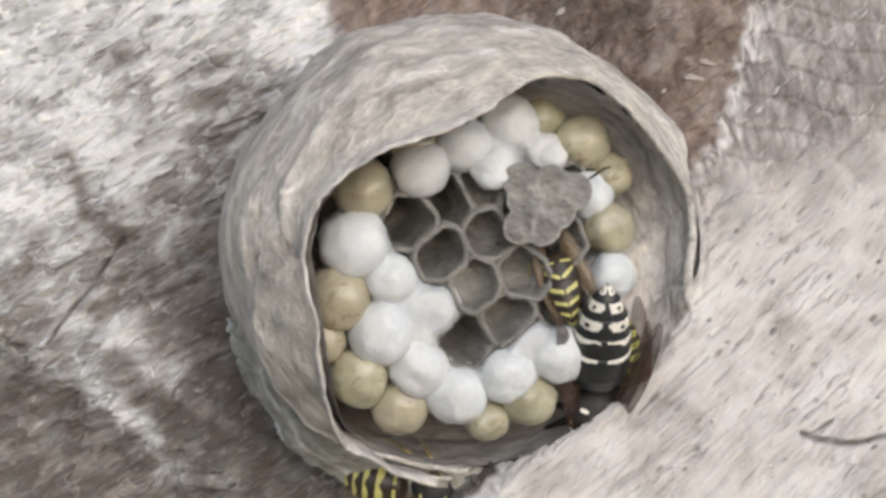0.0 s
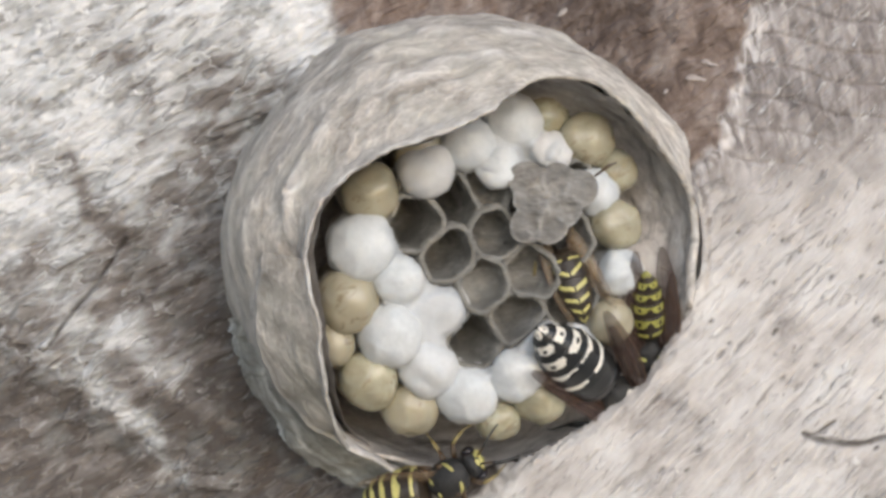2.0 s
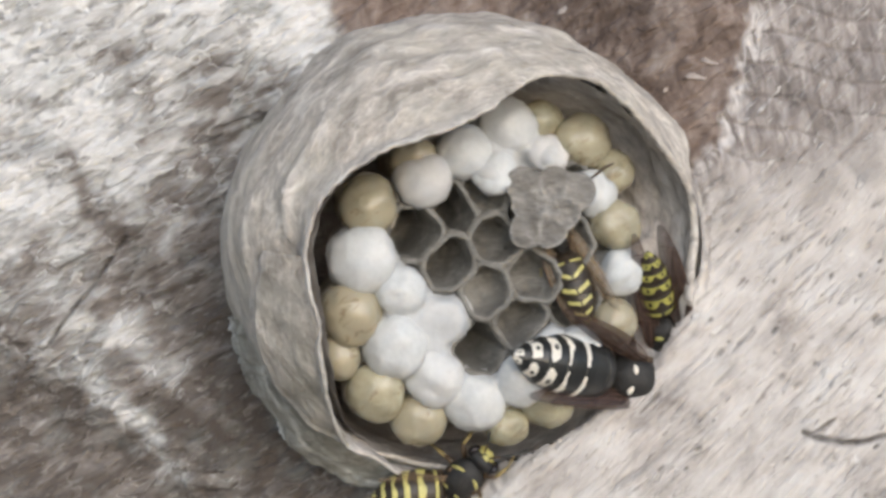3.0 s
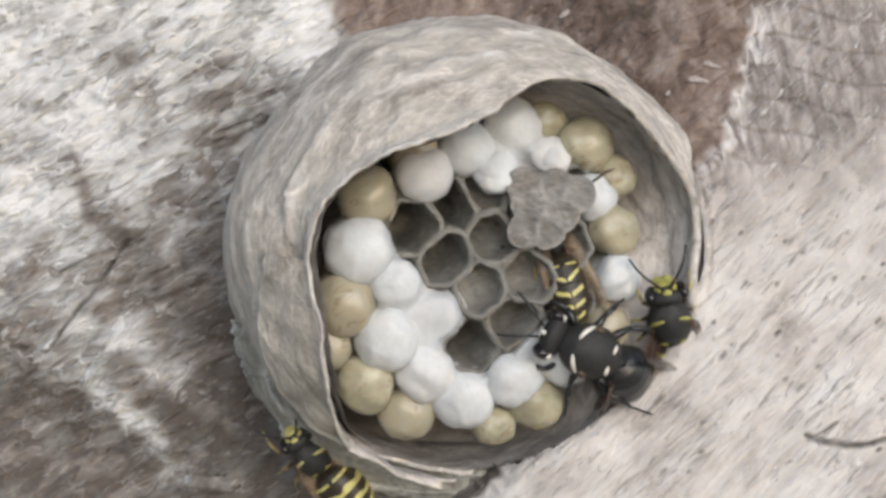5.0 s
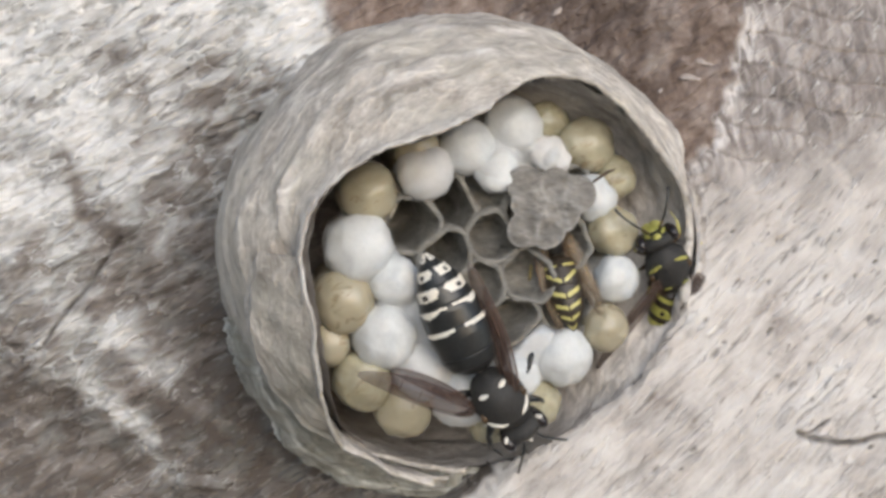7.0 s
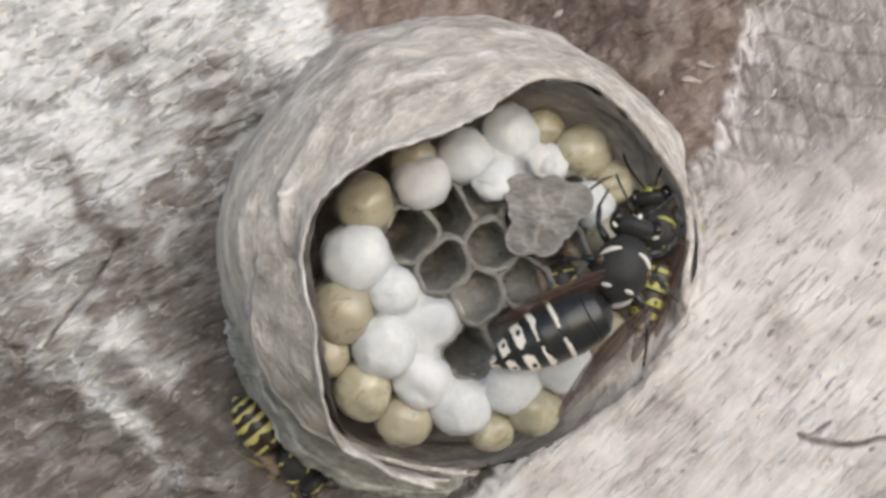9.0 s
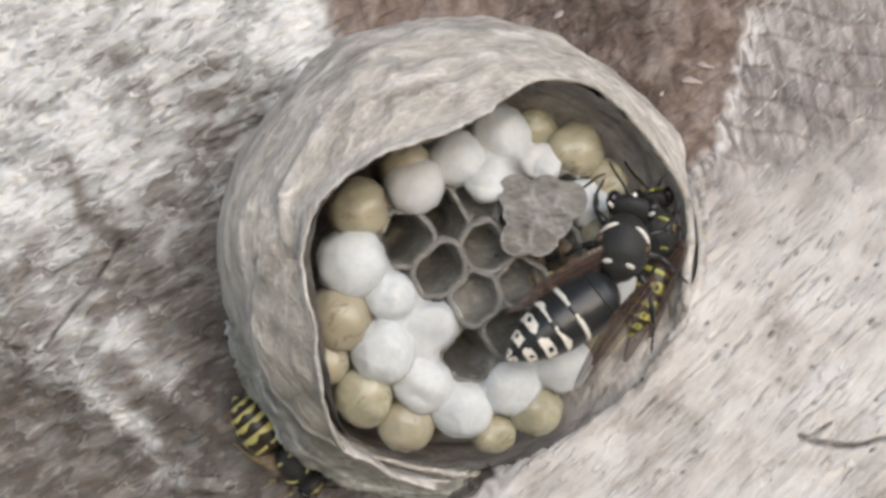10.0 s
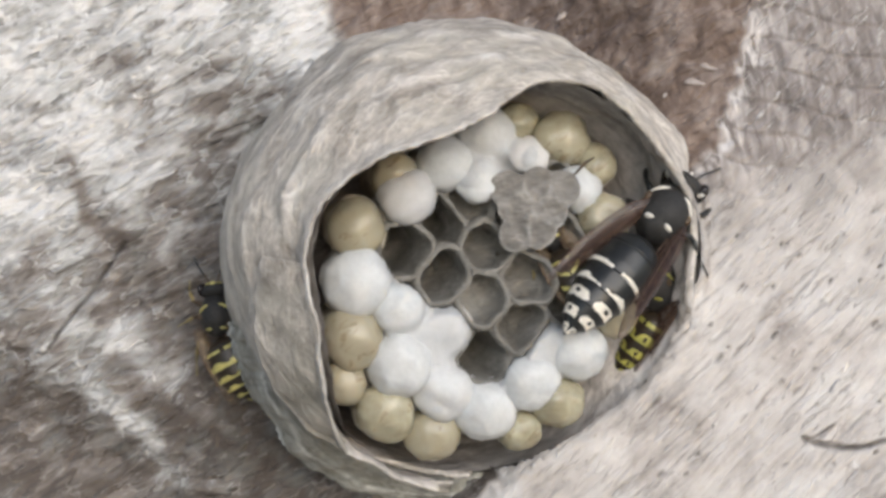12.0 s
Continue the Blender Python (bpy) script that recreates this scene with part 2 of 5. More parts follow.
def tan_material():
    m, nt, bsdf = nodes_of("tan_silk_cap")
    info = nt.nodes.new("ShaderNodeObjectInfo")
    cloud = noise_node(nt, coords(nt), 0.55, 4, 0.6, 0.4)
    vein = noise_node(nt, coords(nt, (0.5, 1, 1.3), (0, 35, 0)), 0.8, 3, 0.6, 0.8)
    a = ramp(nt, cloud, [(0.3, (0.27, 0.245, 0.165)), (0.6, (0.42, 0.395, 0.285)), (0.75, (0.52, 0.50, 0.39))])
    b = mix(nt, ramp(nt, info.outputs["Random"], [(0.2, (0, 0, 0)), (0.9, (1, 1, 1))]), a, (0.38, 0.340, 0.248))
    line = ramp(nt, vein, [(0.60, (0, 0, 0)), (0.66, (1, 1, 1))])
    col = mix(nt, maths(nt, "MULTIPLY", line, 0.6), b, (0.20, 0.15, 0.09))
    nt.links.new(col, bsdf.inputs["Base Color"])
    bsdf.inputs["Roughness"].default_value = 0.22
    bsdf.inputs["Subsurface Weight"].default_value = 0.3
    bsdf.inputs["Subsurface Radius"].default_value = (1, 0.7, 0.4)
    bsdf.inputs["Subsurface Scale"].default_value = 0.0008
    bump(nt, bsdf, cloud, 0.2, 0.0002)
    return m


def plain(name, colour, rough, variation=0.25, scale=2.0, spec=0.5, relief=0.2):
    """A grained, slightly uneven surface: chitin, hair, dry litter."""
    m, nt, bsdf = nodes_of(name)
    n = noise_node(nt, coords(nt), scale, 4, 0.6)
    lo = tuple(c * (1 - variation) for c in colour)
    hi = tuple(min(1, c * (1 + variation)) for c in colour)
    nt.links.new(ramp(nt, n, [(0.3, lo), (0.7, hi)]), bsdf.inputs["Base Color"])
    bsdf.inputs["Roughness"].default_value = rough
    bsdf.inputs["Specular IOR Level"].default_value = spec
    bump(nt, bsdf, n, relief, 0.0001)
    return m


def wing_material(name, colour, clear):
    m, nt, bsdf = nodes_of(name)
    n = noise_node(nt, coords(nt), 0.9, 3)
    nt.links.new(ramp(nt, n, [(0.3, tuple(c * 0.7 for c in colour)), (0.7, colour)]), bsdf.inputs["Base Color"])
    bsdf.inputs["Roughness"].default_value = 0.22
    bsdf.inputs["Alpha"].default_value = clear
    return m


WOOD = wood_material()
PAPER = paper_material("envelope_paper", (0.26, 0.235, 0.207), (0.475, 0.438, 0.395), (0.72, 0.675, 0.615), (0.475, 0.455, 0.40), pulp=(0.70, 0.66, 0.62))
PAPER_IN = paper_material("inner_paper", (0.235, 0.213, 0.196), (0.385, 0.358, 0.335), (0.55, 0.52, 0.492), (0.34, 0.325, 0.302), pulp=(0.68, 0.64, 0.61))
SKIRT = paper_material("greenish_paper", (0.16, 0.154, 0.134), (0.29, 0.283, 0.25), (0.44, 0.432, 0.39), (0.28, 0.28, 0.24), pulp=(0.70, 0.70, 0.65))
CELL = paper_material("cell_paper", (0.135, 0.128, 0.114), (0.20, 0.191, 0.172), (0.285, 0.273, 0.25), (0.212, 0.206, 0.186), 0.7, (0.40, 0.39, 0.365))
FLAKE = paper_material("pale_cell_paper", (0.15, 0.14, 0.127), (0.235, 0.222, 0.206), (0.34, 0.325, 0.303), (0.215, 0.205, 0.19), 0.6, (0.43, 0.418, 0.395))
SILK_WALL = paper_material("silk_covered_paper", (0.45, 0.445, 0.43), (0.62, 0.62, 0.60), (0.74, 0.74, 0.73), (0.56, 0.55, 0.53), 0.8)
TAN_WALL = paper_material("tan_cell_paper", (0.34, 0.30, 0.23), (0.48, 0.43, 0.34), (0.58, 0.54, 0.45), (0.42, 0.39, 0.32), 0.8)
SILK = silk_material()
TAN = tan_material()
BLACK = plain("black_chitin", (0.020, 0.021, 0.021), 0.3, 0.3, 3.0)
DULL = plain("black_hairy_chitin", (0.028, 0.027, 0.026), 0.55, 0.4, 6.0, 0.35, 0.6)
UMBER = plain("brown_black_chitin", (0.034, 0.025, 0.017), 0.36, 0.35, 3.0, 0.4)
# the climber's yellow, darkened: shading and dirt are put into this colour
SHADED_OLIVE = plain("shaded_olive_yellow_chitin", (0.36, 0.345, 0.085), 0.42, 0.25, 2.0)
IVORY = plain("ivory_chitin", (0.74, 0.70, 0.62), 0.42, 0.12, 2.0)
YELLOW = plain("yellow_chitin", (0.52, 0.47, 0.165), 0.42, 0.2, 2.0)
BROWN = plain("brown_chitin", (0.075, 0.045, 0.022), 0.42, 0.4, 3.0)
AMBER = plain("amber_chitin", (0.26, 0.205, 0.085), 0.4, 0.25, 3.0)
EYE = plain("dark_eye", (0.014, 0.011, 0.012), 0.2, 0.2, 5.0)
WING_DARK = wing_material("smoky_wing", (0.085, 0.052, 0.042), 0.6)
WING = wing_material("amber_wing", (0.50, 0.36, 0.21), 0.24)
CHIP = plain("pale_splinter", (0.40, 0.35, 0.32), 0.8, 0.3, 2.0, 0.3, 0.6)
EARTH = plain("dry_earth", (0.30, 0.26, 0.22), 0.95, 0.35, 0.004, 0.2, 0.5)
VEIN = plain("wing_vein", (0.09, 0.05, 0.03), 0.45)


# ---- building blocks ----
def part(name, bm, material, parent=None, label="", smooth=True, at=None):
    """Links a bmesh, in millimetres, as one mesh object."""
    me = bpy.data.meshes.new(name)
    bmesh.ops.scale(bm, vec=(MM, MM, MM), verts=bm.verts)
    bm.normal_update()
    bm.to_mesh(me)
    bm.free()
    for mat in material if isinstance(material, (list, tuple)) else [material]:
        me.materials.append(mat)
    if smooth:
        me.polygons.foreach_set("use_smooth", [True] * len(me.polygons))
    ob = new(name, me)
    if parent is not None:
        ob.parent = parent
    if at is not None:
        ob.matrix_basis = at
    if label:
        ob["label"] = label
    return ob


def bridge(bm, rings, closed=True, caps=True, paint=None):
    """Faces between rings of points; paint(i, j) may give a material's index."""
    rows = [[bm.verts.new(p) for p in ring] for ring in rings]
    n = len(rows[0])
    for i in range(len(rows) - 1):
        for j in range(n if closed else n - 1):
            k = (j + 1) % n
            f = bm.faces.new((rows[i][j], rows[i][k], rows[i + 1][k], rows[i + 1][j]))
            if paint:
                f.material_index = paint(i, j)
    if caps and closed:
        bm.faces.new(rows[0][::-1])
        bm.faces.new(rows[-1])
    return rows


def tube(bm, points, radii, sides=8, index=0):
    """A round limb along a line of points."""
    pts = [Vector(p) for p in points]
    rings = []
    side = None
    for i, p in enumerate(pts):
        d = (pts[min(i + 1, len(pts) - 1)] - pts[max(i - 1, 0)]).normalized()
        if side is None:
            side = d.orthogonal().normalized()
        side = (side - d * side.dot(d)).normalized()
        other = d.cross(side)
        r = radii[i]
        rings.append([p + side * math.cos(a) * r + other * math.sin(a) * r for a in [2 * math.pi * k / sides for k in range(sides)]])
    bridge(bm, rings, paint=lambda i, j: index)


def blob(bm, centre, axes, turn=None, rough=0.0, seg=20, rings=12, index=0, paint=None):
    """An ellipsoid, roughened a little."""
    c = Vector(centre)
    rows = []
    for i in range(rings + 1):
        th = math.pi * min(max(i / rings, 0.02), 0.98)
        row = []
        for j in range(seg):
            ph = 2 * math.pi * j / seg
            p = Vector((math.cos(th), math.sin(th) * math.cos(ph), math.sin(th) * math.sin(ph)))
            k = 1 + rough * noise.noise(p * 2.3 + c)
            q = Vector((p.x * axes[0] * k, p.y * axes[1] * k, p.z * axes[2] * k))
            row.append(c + (turn @ q if turn else q))
        rows.append(row)
    bridge(bm, rows, paint=paint or (lambda i, j: index))
    bmesh.ops.recalc_face_normals(bm, faces=bm.faces)


def smoothstep(a, b, v):
    t = np.clip((v - a) / (b - a), 0, 1)
    return t * t * (3 - 2 * t)


def smooth01(t):
    t = min(1.0, max(0.0, t))
    return t * t * (3 - 2 * t)


# ---- the nest's place and axis ----
NEST = Vector((1.57, 0.0, 0.05))
AXIS = Vector((0.30, -0.94, -0.12)).normalized()
E1 = (Vector((1, 0, 0)) - AXIS * AXIS.x).normalized()
E2 = AXIS.cross(E1)
NEST_POSE = Matrix.Translation(NEST * MM) @ Matrix((E1, E2, AXIS)).transposed().to_4x4()
R_NEST = 20.8
SQUASH = 0.945


def rim_polar(az):
    """How far, in degrees from the axis, the paper reaches in before the mouth; az in degrees."""
    a = radians(az)
    return 54.05 +0.15 * math.cos(1 * a) -11.32 * math.sin(1 * a) -2.93 * math.cos(2 * a) +4.52 * math.sin(2 * a) +0.73 * math.cos(3 * a) +2.30 * math.sin(3 * a) +0.76 * math.cos(4 * a) -3.22 * math.sin(4 * a) +0.23 * math.cos(5 * a) +1.90 * math.sin(5 * a) +0.60 * math.cos(6 * a) +0.69 * math.sin(6 * a)


# ---- the wood ----
HEIGHTS = {}


def ground(x, z):
    """How far the wood stands out at that place."""
    return float(HEIGHTS["h"][np.abs(HEIGHTS["z"] - z).argmin(), np.abs(HEIGHTS["x"] - x).argmin()])


def wood():
    xs = np.concatenate([[-1300, -900, -600, -380, -240, -150], np.linspace(-95, -47, 14), np.arange(-46, 46.01, 0.16), np.linspace(47, 95, 14), [150, 240, 380, 600, 900, 1300]])
    zs = np.concatenate([[-1400, -1000, -650, -400, -240, -130], np.linspace(-75, -31, 12), np.arange(-30, 30.01, 0.16), np.linspace(31, 75, 12), [130, 240, 400, 650, 900, 1200]])
    real_x, real_z = np.meshgrid(xs, zs)
    X, Z = np.clip(real_x, -95, 95), np.clip(real_z, -75, 75)
    # edge of the raised block, to the right of it the paler face
    edge = np.interp(Z, [-75, -22, -15, -8, 0, 5, 9, 22, 75], [-18, 1.5, 7.0, 13.5, 18.0, 20.0, 22.8, 26.6, 40])
    wob = np.array([[noise.noise((x * 0.45, 0, z * 0.6)) + 0.5 * noise.noise((x * 1.3, 4, z * 1.1)) for x in xs] for z in zs])
    block = smoothstep(-0.3, 0.6, X - edge + 0.9 * wob)
    h_left = -6.5 - 0.02 * (X + 20) + 1.2 * np.sin((X * 0.6 + Z * 0.8) * 0.42 + 0.6) * smoothstep(4, -16, Z) * smoothstep(-6, -20, X)
    h_left = h_left + 11.0 * smoothstep(4, 22, X) * smoothstep(-3, 8, Z)
    h_left = h_left - 3.0 * np.exp(-((X + 18) / 4) ** 2 - ((Z - 7) / 7) ** 2)
    h_left = h_left + 5.0 * np.exp(-((X + 1) / 9) ** 2 - ((Z + 22.5) / 4.5) ** 2)
    h_block = 5.2 - 0.03 * (X - 25) - 0.10 * (Z + 5) - 0.012 * (Z - 5) * (X - 25) * 0.2
    wide = 0.5 + 6.5 * smoothstep(-9, -20, Z)
    rise = smoothstep(-wide, 0.4 + 0.3 * wide, X - edge + 0.9 * wob)
    H = h_left * (1 - rise) + h_block * rise
    # the block closes over the nest's flank
    rr = np.hypot(real_x - NEST.x, (real_z - NEST.z) / SQUASH)
    dist = np.hypot(real_x - NEST.x, real_z - NEST.z)
    over = np.sqrt(np.clip((R_NEST - 0.3) ** 2 - rr * rr, 0, None))
    H = np.where((rr < 20.4) & (block > 0.15), np.maximum(H, over) + 0.5 * np.log1p(np.exp(-np.abs(H - over) / 0.5)), H + 0.35 * block * np.exp(-np.clip(rr - 20.4, 0, 50) / 0.6))
    # below, the wood itself makes the lip of the hollow and the paper ends under it
    phi = np.degrees(np.arctan2(real_z - NEST.z, real_x - NEST.x))
    brink = np.interp(phi, [-100, -92, -76, -63, -48, -37, -29, -16, -8, 0], [20, 19, 18.3, 17.8, 17.8, 18.5, 18.4, 19.0, 19.5, 20]) + 0.3 * wob
    ledge = smoothstep(-96, -84, phi) * smoothstep(-6, -17, phi)
    plane = h_block * rise + h_left * (1 - rise)
    flat = plane + 1.0 * smoothstep(21, 15.5, dist) - 1.6 * smoothstep(1.4, -0.5, dist - brink) ** 2
    H = np.where(dist < 23, H * (1 - ledge) + flat * ledge, H)
    # away from the nest the wall goes on as plain weathered wood
    far = smoothstep(54, 95, np.hypot(real_x, real_z))
    H = H * (1 - far) - 6.5 * far
    block = block * (1 - far)
    saw = smoothstep(3, 11, Z - 0.35 * (X - 30)) * block
    lines = np.abs(((Z + 0.2 * X + 0.25 * np.sin(X * 0.8)) / 2.75) % 1 - 0.5)
    H = H - 0.22 * saw * (1 - smoothstep(0.02, 0.10, lines))
    hh = H.copy()
    for r in range(len(zs)):
        for c in range(len(xs)):
            x, z = X[r, c], Z[r, c]
            if abs(x) > 46 or abs(z) > 30:
                continue
            b = block[r, c]
            if b < 0.98:
                u, v = 0.88 * x + 0.47 * z, -0.47 * x + 0.88 * z
                hh[r, c] += (1 - b) * (0.55 * noise.noise((u * 0.16, 3, v * 0.42)) + 0.32 * noise.noise((u * 0.5, 9, v * 1.3)) + 0.15 * noise.noise((u * 1.1, 5, v * 2.6)))
            if b > 0.02:
                u, v = 0.71 * x + 0.71 * z, -0.71 * x + 0.71 * z
                hh[r, c] += b * (0.22 * noise.noise((u * 0.14, 7, v * 0.4)) + 0.13 * noise.noise((u * 0.4, 2, v * 1.8)))
    def strips(rows):
        total = np.zeros_like(X)
        for x0, z0, x1, z1, wide, much in rows:
            t = np.clip(((X - x0) * (x1 - x0) + (Z - z0) * (z1 - z0)) / ((x1 - x0) ** 2 + (z1 - z0) ** 2), 0, 1)
            d = np.hypot(X - x0 - t * (x1 - x0), Z - z0 - t * (z1 - z0)) * (1 + 0.35 * wob)
            total = total + much * np.exp(-(d / wide) ** 2)
        return total

    low = smoothstep(3, -7, Z + 8 + 0.85 * (X + 41))
    # last term: shade beside the nest's left flank, painted into the tone
    weather_shade = -0.07 + 0.45 * smoothstep(9, -7, Z) + 0.12 * smoothstep(-34, -26, X) + 0.56 * low + 0.52 * smoothstep(-26.5, -20, X) * smoothstep(18, 11, Z)
    # furrows, creases and dark stains
    weather_shade = weather_shade + strips((
        (-31.5, -10.5, -25.5, -15.5, 1.3, 0.42), (-25.5, -15.5, -14.0, -20.5, 1.5, 0.5), (-36.5, -12.5, -29.5, -18.5, 1.6, 0.30), (-29.5, -18.5, -25.0, -23.0, 1.4, 0.30),
        (-34.8, 9.0, -33.0, 3.0, 0.6, 0.42), (-33.0, 3.0, -29.0, 0.5, 0.9, 0.32), (-29.0, 0.5, -24.0, -6.5, 2.2, 0.4), (-26.0, 5.0, -22.5, -8.0, 3.2, 0.22), (-41.0, 14.0, -36.5, 12.5, 1.0, 0.34),
        (-41.0, 9.5, -36.0, 8.0, 1.3, 0.34), (-29.0, 17.0, -19.5, 17.3, 1.2, 0.26), (-27.0, 13.8, -19.0, 14.0, 1.2, 0.30), (-29.5, 10.8, -20.5, 10.2, 1.4, 0.36)))
    # bare pale ridges
    weather_shade = weather_shade - strips((
        (-29.5, -8.0, -21.5, -15.5, 1.5, 0.42), (-32.0, -13.0, -26.5, -18.0, 1.3, 0.50), (-26.0, -21.0, -19.5, -21.5, 1.2, 0.45), (-36.0, -4.5, -31.5, -9.5, 1.2, 0.25),
        (-14.0, 23.0, -12.0, 16.0, 2.2, 0.36), (-41.0, 4.0, -36.5, 3.0, 1.6, 0.22), (-10.0, -22.0, 2.0, -22.5, 2.2, 0.4), (-31.5, 14.0, -32.5, 8.5, 1.3, 0.22)))
    stain = smoothstep(-11.5, -8.5, X + 0.2 * Z - 4 + 1.2 * wob) * smoothstep(4, 8, Z)
    # grey weathered spots on the pale block
    smudge = np.zeros_like(X)
    for cx, cz, sx, sz, much in ((23.9, 2.2, 1.9, 2.4, 0.9), (31.5, 5.2, 2.6, 2.0, 1.0), (27.0, -1.5, 4.0, 3.0, 0.3), (33.5, 0.5, 4.0, 1.6, 0.4), (36.0, 6.4, 3.5, 1.4, 0.8), (34.5, -3.2, 2.5, 1.6, 0.5), (28.0, -14.5, 3.0, 1.5, 0.35), (14.6, -12.4, 1.2, 1.6, 0.6), (16.5, -14.2, 1.6, 1.0, 0.4), (9.5, -18.5, 3.5, 1.5, 0.4)):
        smudge = np.maximum(smudge, much * np.exp(-((X - cx) / sx) ** 2 - ((Z - cz) / sz) ** 2))
    smudge = np.clip(smudge * (1 + 0.7 * wob), 0, 1) * block
    stain = stain * (1 - far)
    weather_shade = weather_shade * (1 - far) + 0.3 * far
    crack = np.zeros_like(X)
    for (x0, z0), (x1, z1), w in (((-29.5, 0.6), (-36.3, -9.0), 0.2), ((29.4, -15.5), (32.6, -16.4), 0.24), ((32.6, -16.4), (37.2, -15.6), 0.22), ((29.9, -15.5), (31.9, -14.5), 0.1)):
        t = np.clip(((X - x0) * (x1 - x0) + (Z - z0) * (z1 - z0)) / ((x1 - x0) ** 2 + (z1 - z0) ** 2), 0, 1)
        d = np.hypot(X - x0 - t * (x1 - x0) + 0.15 * wob, Z - z0 - t * (z1 - z0) + 0.1 * np.sin(X * 1.7))
        crack = np.maximum(crack, (1 - smoothstep(w * 0.4, w * 1.6, d)) * (0.75 + 0.25 * wob))
    # short slots torn out of the pale block along its fibres
    rnd = random.Random(11)
    for n in range(90):
        cx, cz, turn, half = rnd.uniform(12, 40), rnd.uniform(-23, 4), radians(rnd.gauss(42, 7)), rnd.choice((0.16, 0.25, 0.4, 0.9, 1.7))
        near = (np.abs(X - cx) < 3) & (np.abs(Z - cz) < 3)
        u, v = (X[near] - cx) * math.cos(turn) + (Z[near] - cz) * math.sin(turn), (Z[near] - cz) * math.cos(turn) - (X[near] - cx) * math.sin(turn)
        deep = (1 - smoothstep(0.05, 0.17, np.abs(v))) * (1 - smoothstep(0.6, 1.0, np.abs(u) / half)) * rnd.uniform(0.25, 0.8) * (0.55 if half > 0.8 else 1)
        crack[near] = np.maximum(crack[near], deep * block[near])
    hh = hh - 0.5 * crack
    nx, nz = len(xs), len(zs)
    front = np.stack([real_x, -hh, real_z], -1).reshape(-1, 3)
    rr = rr.reshape(-1)
    verts = [tuple(p * MM) for p in front]
    # the hole in which the nest sits, a little inside its outline
    faces, az_ok = [], {}
    axis, e1, e2, centre = (np.array(v) for v in (AXIS, E1, E2, NEST))
    rel = front - centre
    local = np.stack([rel @ e1, rel @ e2 / SQUASH, rel @ axis], 1)
    az = np.degrees(np.arctan2(local[:, 1], local[:, 0]))
    pol = np.degrees(np.arccos(np.clip(local[:, 2] / np.maximum(np.linalg.norm(local, axis=1), 1e-6), -1, 1)))
    lip = np.array([rim_polar(a) for a in az])
    bflat = block.reshape(-1)
    inside = ((pol < lip + 0.3 - 1.7 * bflat) & (rr < 20.6) & ((bflat < 0.5) | (np.linalg.norm(local, axis=1) < R_NEST + 0.5))) | (np.linalg.norm(local, axis=1) < R_NEST - 1.2)
    kept = ledge.reshape(-1) > 0.5
    inside = np.where(kept, (dist - brink).reshape(-1) < 0, inside)
    for r in range(nz - 1):
        for c in range(nx - 1):
            q = (r * nx + c, r * nx + c + 1, (r + 1) * nx + c + 1, (r + 1) * nx + c)
            if not inside[list(q)].any():
                faces.append(q)
    # sides and back
    ring = [c for c in range(nx)] + [r * nx + nx - 1 for r in range(1, nz)] + [(nz - 1) * nx + c for c in range(nx - 2, -1, -1)] + [r * nx for r in range(nz - 2, 0, -1)]
    base = len(verts)
    verts += [(verts[i][0], 0.045, verts[i][2]) for i in ring]
    n = len(ring)
    faces += [(ring[i], base + i, base + (i + 1) % n, ring[(i + 1) % n]) for i in range(n)]
    faces.append(tuple(range(base, base + n)))
    me = bpy.data.meshes.new("wood_wall")
    me.from_pydata(verts, [], faces)
    for name, arr in (("weathering_shade", weather_shade), ("bark_stain", stain), ("sawn_block", block), ("saw_marks", saw), ("cracks", crack), ("fringe", 0.8 * np.exp(-((X - edge + 0.9 * wob - 0.75) / 0.85) ** 2) * smoothstep(3, 9, Z) * (1 - far)), ("smudge", smudge), ("saw_lines", saw * (1 - smoothstep(0.02, 0.10, lines + 0.05 * wob)) * np.clip(0.55 + 0.9 * wob, 0, 1))):
        at = me.attributes.new(name, "FLOAT", "POINT")
        at.data.foreach_set("value", np.concatenate([arr.reshape(-1), np.zeros(n)]).astype(np.float32))
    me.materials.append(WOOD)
    me.polygons.foreach_set("use_smooth", [True] * len(me.polygons))
    ob = new("wall_wood", me)
    HEIGHTS.update(x=xs, z=zs, h=hh)
    return tagged(ob, "weathered grey timber with a paler sawn block and brown stain", "wooden wall", kind="structure")


wood()


def earth():
    """Bare ground below the wall, out to the horizon; unseen, added to bounce light upwards."""
    bm = bmesh.new()
    n = 24
    rows = []
    for i in range(n + 1):
        y = 60000 * (2 * i / n - 1) ** 3
        rows.append([(70000 * (2 * j / n - 1) ** 3, y, -1400 + 12 * noise.noise(Vector((i * 0.9, j * 0.9, 0)))) for j in range(n + 1)])
    bridge(bm, rows, closed=False)
    bmesh.ops.recalc_face_normals(bm, faces=bm.faces)
    if sum(f.normal.z for f in bm.faces) < 0:
        bmesh.ops.reverse_faces(bm, faces=bm.faces)
    return tagged(part("ground", bm, EARTH), "unseen dry pale earth, added below the wall to bounce light", "ground", kind="structure")


earth()


